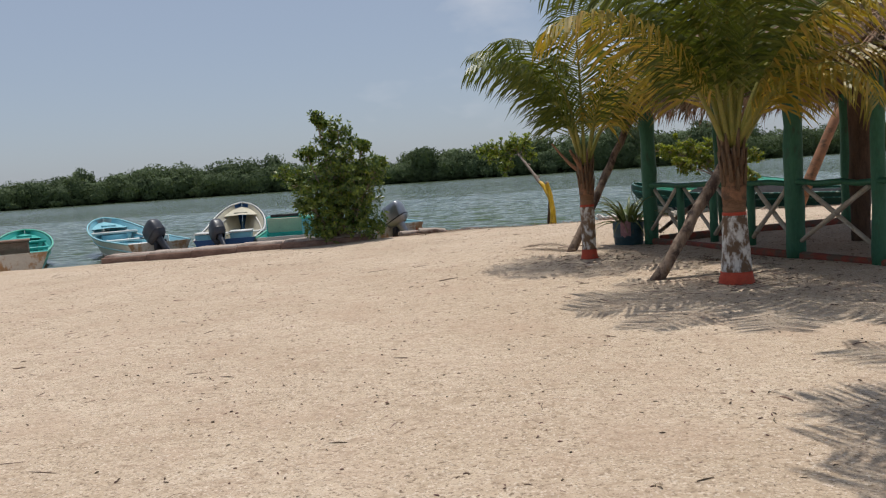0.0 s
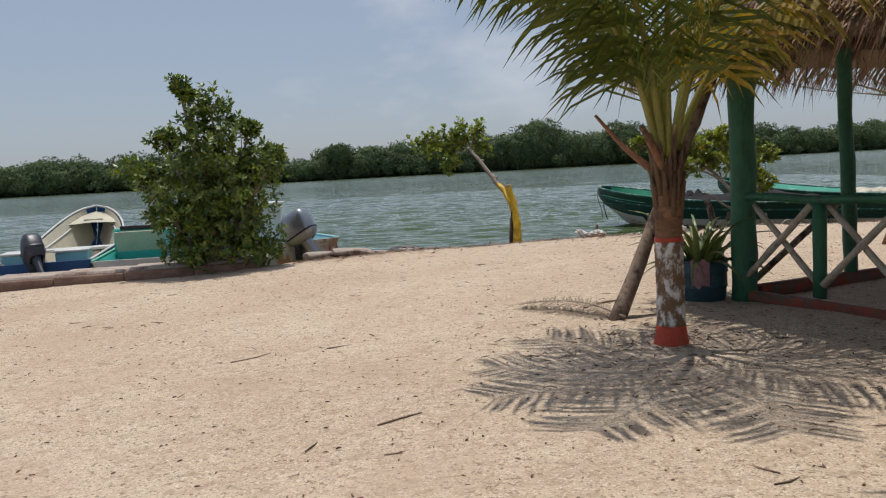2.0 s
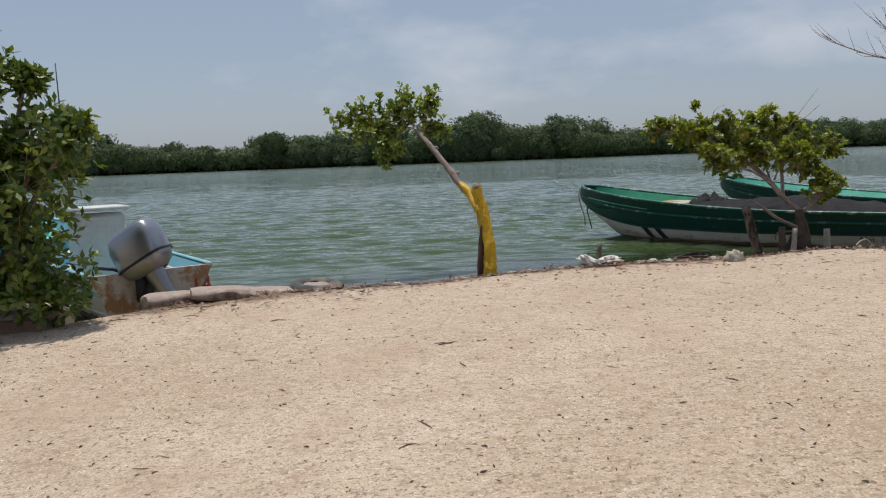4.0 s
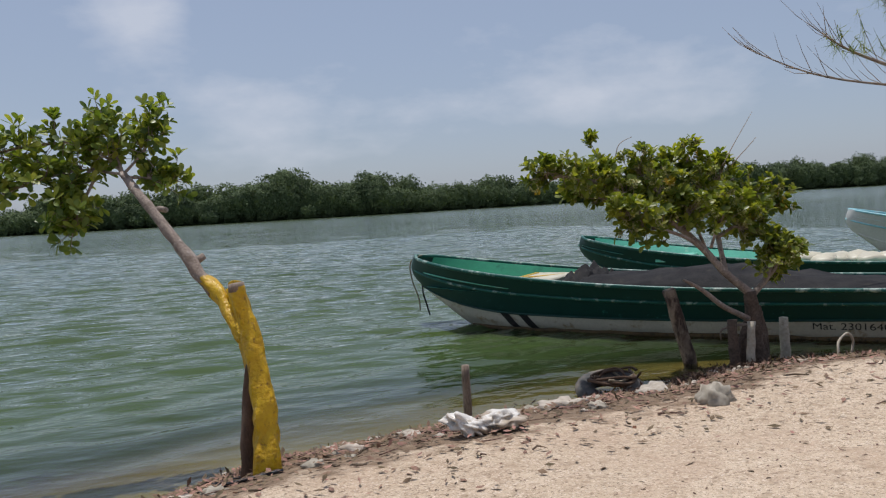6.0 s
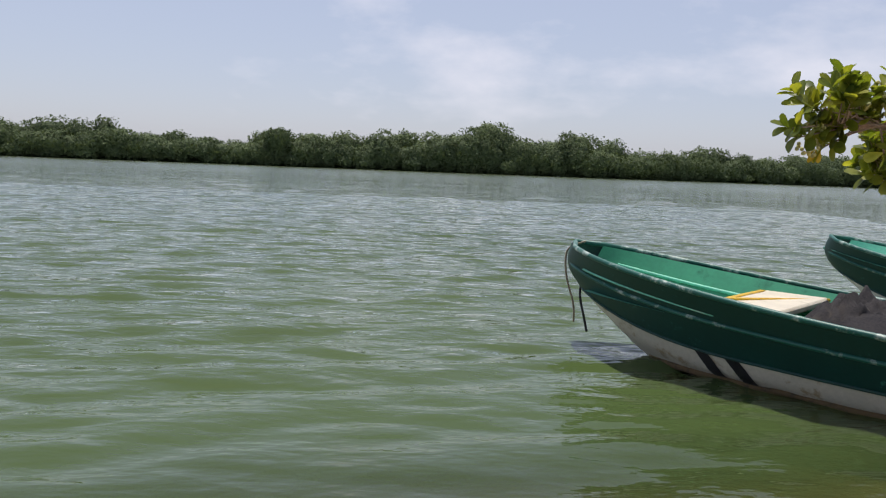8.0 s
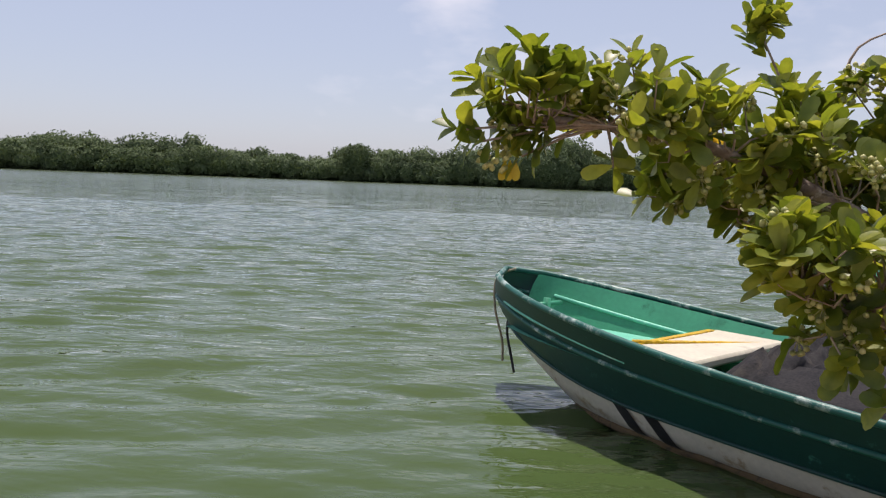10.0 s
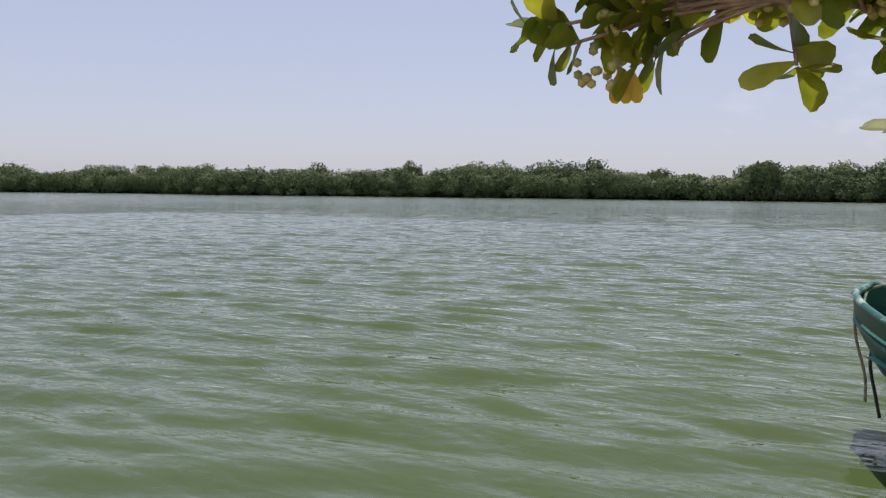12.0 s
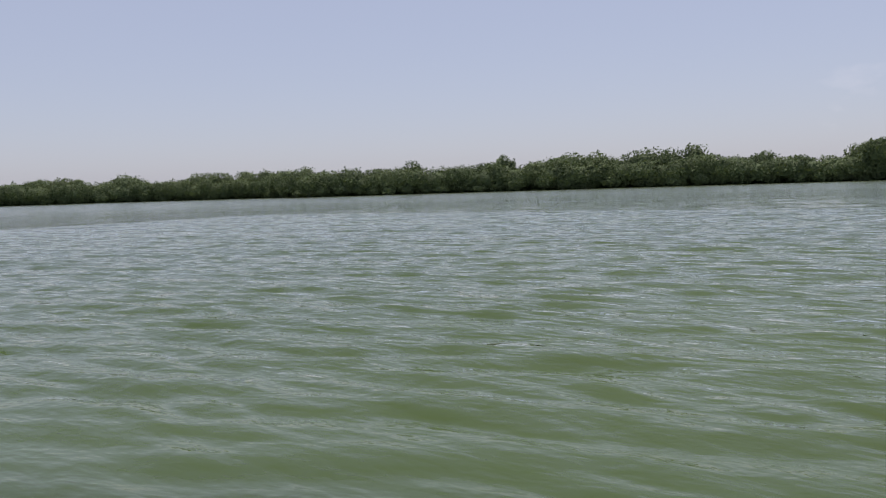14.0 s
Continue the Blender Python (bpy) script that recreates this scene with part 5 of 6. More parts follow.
# ---- boats ----
def boat(stern, bow, beam, colours, label, bow_z=0.55, mid_z=0.12, stern_z=0.08, bottom=-0.62, split=0.42, drop=0.0, thwarts=(0.3, 0.55, 0.78), deck=0.86):
    """A fibreglass launch: flared hull in two bands, rub rail, gunwale, liner, thwarts. Stern and bow: plan positions of the centre line at the gunwale."""
    hull_c, lower_c, rail_c, inner_c, seat_c = colours
    s, b = Vector((*stern, 0)), Vector((*bow, 0))
    length = (b - s).length
    turn = math.degrees(math.atan2(b.y - s.y, b.x - s.x))
    top = thing("boat", (s.x, s.y, WATER), label, "boat", "boats moored along the shore", turn=turn)
    N = 30
    line = lambda u: split + drop * (0.5 - u)  # noqa: E731

    def sheer(u):
        return stern_z + (mid_z - stern_z) * min(u / 0.4, 1) + (bow_z - mid_z) * max(0.0, (u - 0.35) / 0.65) ** 2.0 - WATER

    def half(u):
        return beam / 2 * (0.86 + 0.14 * min(u / 0.35, 1)) * max(0.0, 1 - max(0.0, (u - 0.40) / 0.60) ** 3.2) ** 0.56 + 0.012

    def keel(u):
        return bottom - WATER + (0.0 if u < 0.75 else 0.55 * ((u - 0.75) / 0.25) ** 2)

    def ring(u, v0, v1, inset, count):
        """Half of a section, from height share v0 to v1 between keel and gunwale."""
        pts = []
        zk, zs, w = keel(u), sheer(u), half(u)
        for i in range(count + 1):
            v = v0 + (v1 - v0) * i / count
            z = zk + (zs - zk) * v
            k = (0.55 + 0.45 * v) * min(1.0, v / 0.28 + 0.0) ** 0.55
            sharpness = 1 - max(0.0, (u - 0.55) / 0.45) * (1 - v) * 0.55
            x = length * u - (0.8 if v > 0.72 else 1.2) * (v - 0.72) ** 2 * max(0.0, (u - 0.8) / 0.2) ** 2
            pts.append(Vector((x, max(w * k * sharpness - inset, 0.004), z)))
        return pts

    def band(v0, v1, inset, count, u0=0.0, u1=1.0):
        g = Geo()
        us = [u0 + (u1 - u0) * (1 - (1 - i / N) ** 1.5) for i in range(N + 1)]
        for side in (1, -1):
            rings = [[Vector((p.x, p.y * side, p.z)) for p in ring(u, v0(u), v1(u), inset, count)] for u in us]
            g.loft(rings if side < 0 else [r[::-1] for r in rings], closed=False)
        return g

    part("hull_bottom", band(lambda u: 0.0, line, 0, 6), lower_c, top)
    part("hull_side", band(line, lambda u: 1.0, 0.0, 6), hull_c, top)
    part("liner", band(lambda u: 0.24, lambda u: 0.985, 0.045, 6, 0.012, 0.975), inner_c, top)
    for side in (1, -1):
        us = [i / 40 for i in range(41)]
        for name, v, r, o, c in (("gunwale", lambda u: 1.0, 0.024, -0.010, rail_c), ("rub_rail", lambda u: line(u) + (1 - line(u)) * 0.55, 0.019, 0.006, rail_c), ("lower_rail", line, 0.014, 0.003, hull_c)):
            pts = []
            for u in us:
                p = ring(u, v(u), v(u) + 1e-4, 0, 1)[0]
                pts.append(Vector((p.x, (p.y + o) * side, p.z)))
            part(name, Geo().tube(pts, r, 7), c, top)
        pts = [Vector((p.x, (p.y - 0.055) * side, p.z)) for p in (ring(0.02 + 0.93 * i / 30, 0.80, 0.8001, 0, 1)[0] for i in range(31)) if p.y > 0.07]
        part("inner_rail", Geo().tube(pts, 0.016, 6), seat_c if inner_c is not BOAT_INNER else BOAT_MINT, top)
    # floor, transom, seats, bow deck
    floor_z = 0.10
    g = Geo()
    row = []
    for i in range(21):
        u = 0.012 + 0.80 * i / 20
        w = max(half(u) * 0.70 * (1 - max(0, (u - 0.6) / 0.4) * 0.5) - 0.05, 0.02)
        row.append([Vector((length * u, w, floor_z + 0.25 * max(0, u - 0.75))), Vector((length * u, -w, floor_z + 0.25 * max(0, u - 0.75)))])
    part("floor", g.loft(row, closed=False), inner_c, top)
    sec = ring(0.0, 0.0, 1.0, 0, 10)
    face = sec + [Vector((p.x, -p.y, p.z)) for p in reversed(sec)]
    t = Geo()
    k = len(face)
    t.add(face + [p + Vector((0.05, 0, 0)) for p in face], [tuple(range(k)), tuple(range(2 * k - 1, k - 1, -1))] + [(i, i + k, (i + 1) % k + k, (i + 1) % k) for i in range(k)])
    sharp(part("transom", t, lower_c, top))
    for u in thwarts:
        w = half(u) * 0.88
        z = sheer(u) - 0.14
        sharp(part("thwart", Geo().box(Matrix.Translation((length * u, 0, z)), (0.34, 2 * w, 0.06), 0.012), seat_c, top))
        part("thwart_base", Geo().box(Matrix.Translation((length * u - 0.02, 0, (z + floor_z) / 2 - 0.03)), (0.26, 2 * w * 0.55, z - floor_z - 0.06), 0.012), inner_c, top)
    if deck:
        dr = []
        for i in range(9):
            u = deck + (0.985 - deck) * i / 8
            w = max(half(u) - 0.04, 0.01)
            dr.append([Vector((length * u, w, sheer(u) - 0.13)), Vector((length * u, 0, sheer(u) - 0.10)), Vector((length * u, -w, sheer(u) - 0.13))])
        part("bow_deck", Geo().loft(dr, closed=False), inner_c, top)
        part("mooring_bitt", Geo().tube([(length * (deck + 0.03), -0.2, sheer(deck) - 0.05), (length * (deck + 0.03), 0.2, sheer(deck) - 0.05)], 0.028, 8), inner_c, top)
    # growth along the waterline
    z0 = 0.0
    for side in (1, -1):
        pts = []
        for i in range(41):
            u = i / 40
            v = (z0 + 0.012 - keel(u)) / (sheer(u) - keel(u))
            if v < 0.02:
                continue
            p = ring(u, v, v + 1e-4, -0.004, 1)[0]
            pts.append(Vector((p.x, p.y * side, p.z)))
        part("waterline", Geo().tube(pts, 0.038, 7, wobble=0.7), WATERLINE, top, "brown growth along the waterline")
    top["length"] = length
    return top, length, sheer, half, ring


def outboard(at, turn, cowl, label, tilt=25, scale=1.0):
    top = thing("outboard_motor", at, label, "outboard motor", turn=turn)
    m = Matrix.Rotation(radians(tilt), 4, "Y") @ Matrix.Scale(scale, 4)
    body = []
    box = lambda c, k: math.copysign(abs(c) ** k, c)  # noqa: E731
    for z, a, b, o in ((0.08, 0.12, 0.10, 0.0), (0.13, 0.19, 0.145, 0.0), (0.22, 0.22, 0.16, 0.0), (0.40, 0.225, 0.16, -0.01), (0.50, 0.20, 0.15, -0.02), (0.545, 0.15, 0.115, -0.03), (0.555, 0.05, 0.04, -0.03)):
        body.append([m @ Vector((-0.16 + o + a * 1.15 * box(math.cos(t), 0.55), b * box(math.sin(t), 0.55), z)) for t in (2 * math.pi * j / 28 for j in range(28))])
    part("cowling", Geo().loft(body), cowl, top)
    part("cowl_band", Geo().loft([[m @ Vector((-0.16 + 0.262 * box(math.cos(t), 0.55), 0.166 * box(math.sin(t), 0.55), z)) for t in (2 * math.pi * j / 28 for j in range(28))] for z in (0.20, 0.225)]), BLACK, top)
    leg = [[m @ Vector((-0.17 + x * math.cos(t), y * math.sin(t), z)) for t in (2 * math.pi * j / 14 for j in range(14))] for z, x, y in ((0.14, 0.12, 0.08), (0.0, 0.09, 0.06), (-0.3, 0.085, 0.04), (-0.5, 0.07, 0.03), (-0.56, 0.12, 0.05), (-0.64, 0.12, 0.05), (-0.70, 0.03, 0.015))]
    part("leg", Geo().loft(leg), cowl, top)
    part("cavitation_plate", Geo().box(m @ Matrix.Translation((-0.24, 0, -0.46)), (0.3, 0.16, 0.012), 0.004), cowl, top)
    part("skeg", Geo().box(m @ Matrix.Translation((-0.2, 0, -0.76)), (0.12, 0.012, 0.16), 0.004), cowl, top)
    g = Geo()
    for k in range(3):
        a = 2.094 * k
        g.leaf(m @ Vector((-0.31, 0, -0.6)), m.to_3x3() @ Vector((0, math.cos(a), math.sin(a))), m.to_3x3() @ Vector((1, 0.5 * math.sin(a), 0.5 * math.cos(a))), 0.13 * scale, 0.1 * scale, 0.0)
    part("propeller", g, BLACK, top)
    part("clamp_bracket", Geo().box(Matrix.Translation((0.0, 0, 0.0)), (0.1, 0.22, 0.26), 0.02), BLACK, top)
    part("tiller", Geo().tube([m @ Vector((0.02, 0.03, 0.16)), Vector((0.3, 0.08, 0.22)), Vector((0.52, 0.1, 0.24))], [0.022, 0.018, 0.02], 8), BLACK, top)
    return top


def on_boat(ob, length, u, y, z):
    return ob.matrix_basis @ Vector((length * u, y, z))


# the dark green boat by the mangrove
green, gl, gsheer, ghalf, gring = boat((10.15, 20.95), (5.03, 26.52), 1.75, (BOAT_GREEN, BOAT_CREAM, BOAT_RAIL, BOAT_INNER, CREAM),
                                "dark green and white wooden launch with peeling rails", bow_z=0.56, mid_z=0.16, stern_z=0.14, split=0.51, drop=0.2, thwarts=(0.28, 0.50), deck=None)


gw = ghalf(0.77) * 0.80
sharp(part("bow_seat", Geo().box(Matrix.Translation((gl * 0.737, 0, gsheer(0.72) - 0.085)), (0.56, 2 * gw, 0.07), 0.02), CREAM, green, "broad cream seat with yellow edging"))
part("seat_edge", Geo().box(Matrix.Translation((gl * 0.737 + 0.26, 0, gsheer(0.72) - 0.047)), (0.05, 1.7 * gw, 0.012), 0.003), YELLOW, green, "yellow painted edge")
rows = []
for i in range(10):
    u = 0.765 + 0.185 * i / 9
    w = ghalf(u) * 0.86 - 0.05
    z = gsheer(0.8) - 0.26 + 0.30 * max(0.0, u - 0.80)
    rows.append([Vector((gl * u, w, z)), Vector((gl * u, w * 0.3, z + 0.006)), Vector((gl * u, -w * 0.3, z + 0.006)), Vector((gl * u, -w, z))])
part("bow_floor", Geo().loft(rows, closed=False), BOAT_MINT, green, "faded mint green floor in the bow")
for side in (1, -1):
    pts = [Vector((gl * u, side * (ghalf(u) * 0.93 - 0.06), gsheer(u) - 0.16)) for u in [0.76 + 0.19 * i / 10 for i in range(11)]]
    part("side_shelf", Geo().tube(pts, 0.024, 7, flat=0.5), BOAT_MINT, green, "pale stringer inside the bow")
part("mooring_bitt", Geo().tube([(gl * 0.925, 0.03, gsheer(0.8) - 0.25), (gl * 0.925, 0.03, gsheer(0.925) - 0.10)], 0.03, 9), BOAT_INNER, green)
part("bitt_bar", Geo().tube([(gl * 0.925, -0.14, gsheer(0.925) - 0.15), (gl * 0.925, 0.2, gsheer(0.925) - 0.15)], 0.022, 8), BOAT_INNER, green)


def hull_point(u, v, side, off=0.006):
    p = gring(u, v, v + 1e-4, -off, 1)[0]
    return Vector((p.x, p.y * side, p.z))


# the side towards the shore: local y is to the left of stern-to-bow
NEAR = 1
for u0 in (0.775, 0.738):
    g = Geo()
    for i in range(6):
        v = 0.18 + 0.27 * i / 5
        u = u0 - 0.026 * (1 - i / 5)
        g.add([hull_point(u, v, NEAR), hull_point(u + 0.017, v, NEAR)], [])
    g.f = [(2 * i, 2 * i + 1, 2 * i + 3, 2 * i + 2) for i in range(5)]
    part("painted_stripe", g, BLACK, green, "black slanted stripe")


def lettering(text, u0, du, v0, v1, parent):
    """Painted letters, laid on the curved side of the hull."""
    cu = bpy.data.curves.new("registration", "FONT")
    cu.body = text
    cu.size = 1.0
    tmp = bpy.data.objects.new("registration", cu)
    scene.collection.objects.link(tmp)
    me = bpy.data.meshes.new_from_object(tmp.evaluated_get(bpy.context.evaluated_depsgraph_get()))
    bpy.data.objects.remove(tmp)
    w = max(v.co.x for v in me.vertices)
    for v in me.vertices:
        u = u0 - du * v.co.x / w
        v.co = hull_point(u, v0 + (v1 - v0) * v.co.y, NEAR, 0.007)
    me.materials.append(BLACK)
    ob = new("registration", me)
    ob.parent = parent
    ob["label"] = "hand-painted registration number"


lettering("Mat. 23016401", 0.293, 0.105, 0.42, 0.565, green)


# tarpaulin heaped over the middle of the boat
def tarp():
    g = Geo()
    rows = []
    for i in range(25):
        u = 0.10 + 0.54 * i / 24
        row = []
        for j in range(13):
            t = j / 12 * 2 - 1
            w = ghalf(u) * 0.86
            z = gsheer(u) - 0.04 + (0.07 + 0.17 * math.exp(-((u - 0.43) / 0.12) ** 2)) * (1 - t * t) + 0.05 * noise.noise(Vector((u * 22, t * 3, 1))) + 0.035 * noise.noise(Vector((u * 60, t * 9, 4)))
            row.append(Vector((gl * u, t * w, z)))
        rows.append(row)
    ob = part("tarpaulin", g.loft(rows, closed=False), TARP)
    ob.modifiers.new("thickness", "SOLIDIFY").thickness = 0.006
    ob.matrix_basis = green.matrix_basis.copy()
    tagged(ob, "crumpled black tarpaulin spread over the green boat", "tarpaulin")


tarp()
rows = []
for i in range(31):
    u = 0.605 + 0.085 * i / 30
    row = []
    for j in range(25):
        t = j / 12 - 1
        bell = math.sin(math.pi * min(max(i / 30, 0.04), 0.97)) ** 0.5 * (1 - abs(t) ** 3)
        fold = 0.10 * abs(noise.noise(Vector((i * 0.22, j * 0.20, 2)))) + 0.05 * abs(noise.noise(Vector((i * 0.5, j * 0.45, 7))))
        row.append(Vector((gl * u + 0.04 * noise.noise(Vector((i * 0.3, j * 0.3, 5))), t * ghalf(u) * 0.80, gsheer(0.65) - 0.15 + bell * (0.17 + fold * 2.2))))
    rows.append(row)
ob = part("black_bag", Geo().loft(rows, closed=False), TARP)
ob.modifiers.new("thickness", "SOLIDIFY").thickness = 0.006
ob.matrix_basis = green.matrix_basis.copy()
tagged(ob, "crumpled black plastic bag in the green boat", "bag")
oar = part("yellow_pole", Geo().tube([(gl * 0.70, -0.62, gsheer(0.7) - 0.06), (gl * 0.775, 0.45, gsheer(0.75) - 0.06)], 0.018, 8), YELLOW)
oar.matrix_basis = green.matrix_basis.copy()
tagged(oar, "thin yellow pole lying across the boat seat", "pole")


def hanging_rope(pts, r, label, material=ROPE):
    base = Vector(pts[0])
    q = curve_pts([Vector(p) - base for p in pts], 6)
    ob = part("rope", Geo().tube(q, r, 6), material)
    ob.matrix_basis = Matrix.Translation(base)
    return tagged(ob, label, "rope")


bowtip = Vector((5.03, 26.52, 0.57))
hanging_rope([bowtip + Vector((0.12, -0.12, 0.0)), bowtip + Vector((-0.03, -0.02, -0.1)), bowtip + Vector((-0.04, -0.06, -0.34)), bowtip + Vector((0.03, -0.12, -0.62)), bowtip + Vector((0.04, -0.13, -0.8))], 0.010, "mooring rope looped over the green bow")
hanging_rope([bowtip + Vector((0.10, -0.2, -0.25)), bowtip + Vector((0.06, -0.24, -0.5)), bowtip + Vector((0.10, -0.28, -0.72)), bowtip + Vector((0.13, -0.3, -0.86))], 0.012, "dark frayed rope hanging from the bow", BLACK)

mint, ml, msheer, mhalf, _ = boat((13.6, 22.6), (8.95, 28.7), 1.7, (BOAT_GREEN, BOAT_WHITE, BOAT_RAIL, BOAT_MINT, BOAT_MINT), "green launch with mint green inside, moored further out", bow_z=0.55, mid_z=0.10, stern_z=0.08, thwarts=(0.3, 0.55, 0.76))
outboard(on_boat(mint, ml, -0.02, 0, 0.5), math.degrees(math.atan2(6.1, -4.65)), DARK_COWL, "black and white outboard motor on the mint green boat", 10)
fn = Geo()
for k in range(7):
    fn.blob(Matrix.Translation((ml * 0.42 + 0.22 * (k - 3), 0.12 * math.sin(k * 2), msheer(0.42) - 0.02)), (0.24, 0.42, 0.12), 2, 0.4, 2.5, k + 30)
ob = part("fishing_net", fn, CREAM)
ob.matrix_basis = mint.matrix_basis.copy()
tagged(ob, "pale heaped fishing net in the mint green boat", "net")
bm_ = paint("mint_rail", (0.30, 0.6, 0.66), (0.6, 0.68, 0.66), 0.6)
blue, bl, bsheer, bhalf, _ = boat((20.2, 23.3), (15.4, 28.8), 1.8, (BOAT_WHITE, BOAT_WHITE, bm_, BOAT_BLUE, BOAT_WHITE), "white launch with light blue inside, moored out", bow_z=0.72, mid_z=0.22, stern_z=0.15)
boat((24.2, 25.0), (19.4, 30.6), 1.8, (BOAT_WHITE, BOAT_DEEP, bm_, BOAT_BLUE, BOAT_WHITE), "white and deep blue launch behind the others", bow_z=0.72, mid_z=0.22, stern_z=0.15)

# boats with their sterns to the quay
A, al, asheer, ahalf, _ = boat((-7.2, 18.5), (-11.5, 24.3), 1.65, (BOAT_WHITE, BOAT_RUST, bm_, BOAT_BLUE, BOAT_WHITE), "white launch with light blue inside and rusty stains", bow_z=0.62, mid_z=0.12, stern_z=0.10)
outboard(on_boat(A, al, -0.01, 0.05, 0.40), math.degrees(math.atan2(5.9, -3.85)) + 28, DARK_COWL, "tilted dark grey outboard motor on a blue-white boat", 46, 1.05)
box = thing("deck_box", on_boat(A, al, 0.16, -0.25, 0.13), "white box with a dark hatch in the boat", "box", turn=math.degrees(math.atan2(5.9, -3.85)))
sharp(part("case", Geo().box(Matrix.Translation((0, 0, 0.26)), (0.42, 0.42, 0.5), 0.02), BOAT_WHITE, box))
sharp(part("hatch", Geo().box(Matrix.Translation((-0.215, 0, 0.27)), (0.012, 0.28, 0.26), 0.004), BLACK, box))

B, bl2, b2sheer, b2half, _ = boat((-5.6, 18.4), (-7.3, 25.0), 1.6, (BOAT_DEEP, BOAT_DEEP, BOAT_WHITE, CREAM, BOAT_WHITE), "white launch with a blue stern and pale weathered inside", bow_z=0.80, mid_z=0.14, stern_z=0.08, thwarts=(0.5,))
tb = math.degrees(math.atan2(6.55, -1.55))
outboard(on_boat(B, bl2, -0.01, 0.1, 0.38), tb + 25, DARK_COWL, "dark outboard motor tilted at the blue stern", 50, 0.95)
for y, z in ((0.45, 0.40), (-0.35, 0.42)):
    tub = thing("fish_box", on_boat(B, bl2, 0.1, y, 0.12), "faded light blue plastic fish box", "box", "fish boxes", turn=tb)
    sharp(part("case", Geo().box(Matrix.Translation((0, 0, 0.25)), (0.55, 0.5, 0.5), 0.03), BOAT_BLUE, tub))
    part("rim", Geo().box(Matrix.Translation((0, 0, 0.51)), (0.6, 0.55, 0.04), 0.012), BOAT_WHITE, tub)

C, cl, csheer, chalf, _ = boat((-4.15, 18.4), (-4.9, 24.6), 1.55, (BOAT_TEAL, BOAT_WHITE, BOAT_MINT, BOAT_TEAL, BOAT_TEAL), "small launch painted teal inside with a boxy console", bow_z=0.45, mid_z=0.12, stern_z=0.06, thwarts=(0.12, 0.7))
tc_ = math.degrees(math.atan2(6.2, -0.75))
con = thing("boat_console", on_boat(C, cl, 0.30, 0.2, 0.22), "teal console box with a cream weathered front", "console", turn=tc_)
sharp(part("case", Geo().box(Matrix.Translation((0, 0, 0.34)), (0.8, 0.95, 0.68), 0.03), BOAT_TEAL, con))
sharp(part("front_panel", Geo().box(Matrix.Translation((-0.43, 0, 0.42)) @ Matrix.Rotation(radians(-18), 4, "Y"), (0.03, 0.86, 0.44), 0.008), CREAM, con, "cream front panel"))
sharp(part("slot", Geo().box(Matrix.Translation((-0.40, 0, 0.69)), (0.06, 0.7, 0.07), 0.01), BLACK, con, "dark slot"))
con2 = thing("cool_box", on_boat(C, cl, 0.26, -0.48, 0.2), "light blue insulated box", "box", turn=tc_)
sharp(part("case", Geo().box(Matrix.Translation((0, 0, 0.3)), (0.7, 0.5, 0.6), 0.03), BOAT_BLUE, con2))
part("lid", Geo().box(Matrix.Translation((0, 0, 0.63)), (0.74, 0.54, 0.06), 0.02), BOAT_MINT, con2)

D, dl, dsheer, dhalf, dring = boat((-1.62, 19.42), (-5.1, 24.9), 1.5, (BOAT_WHITE, BOAT_RUST, bm_, BOAT_BLUE, BOAT_WHITE), "white launch with rust-stained stern, numbered fourteen", bow_z=0.5, mid_z=0.16, stern_z=0.12)
td = math.degrees(math.atan2(5.48, -3.48))
outboard(on_boat(D, dl, -0.01, 0.12, 0.36), td + 40, STEEL, "large silver outboard motor tilted on the transom", 30, 1.15)
ctd = thing("steering_console", on_boat(D, dl, 0.22, 0.15, 0.12), "white steering console with a flat top", "console", turn=td)
sharp(part("case", Geo().box(Matrix.Translation((0, 0, 0.5)), (0.5, 0.55, 1.0), 0.04), BOAT_WHITE, ctd))
sharp(part("flat_top", Geo().box(Matrix.Translation((-0.05, 0, 1.06)), (0.5, 0.62, 0.05), 0.015), BOAT_WHITE, ctd))
part("antenna", Geo().tube([(0.1, 0.25, 1.0), (0.1, 0.27, 2.0), (0.1, 0.28, 2.75)], [0.012, 0.009, 0.006], 6), BLACK, ctd, "thin whip antenna")
num = bpy.data.curves.new("number", "FONT")
num.body, num.size, num.extrude = "14", 0.24, 0.002
tmp = bpy.data.objects.new("number", num)
scene.collection.objects.link(tmp)
nme = bpy.data.meshes.new_from_object(tmp.evaluated_get(bpy.context.evaluated_depsgraph_get()))
bpy.data.objects.remove(tmp)
nme.transform(Matrix.Translation((-0.008, -0.40, 0.24)) @ Matrix.Rotation(radians(-90), 4, "Z") @ Matrix.Rotation(radians(90), 4, "X"))
nme.materials.append(RED)
nob = new("number", nme)
nob.parent = D
nob["label"] = "red painted number fourteen"
E_, el, esheer, ehalf, _ = boat((-10.2, 17.6), (-13.4, 23.2), 1.5, (BOAT_TEAL, BOAT_RUST, BOAT_MINT, BOAT_TEAL, BOAT_TEAL), "teal launch with stained brown hull bottom", bow_z=0.45, mid_z=0.12, stern_z=0.08)
eb = thing("wooden_crate", on_boat(E_, el, 0.14, 0.1, 0.12), "brown wooden crate standing in the teal boat", "crate", turn=120)
sharp(part("case", Geo().box(Matrix.Translation((0, 0, 0.32)), (0.7, 0.7, 0.62), 0.02), QUAY_WOOD, eb))
part("lid", Geo().box(Matrix.Translation((0, 0, 0.65)), (0.76, 0.76, 0.05), 0.01), QUAY_WOOD, eb)


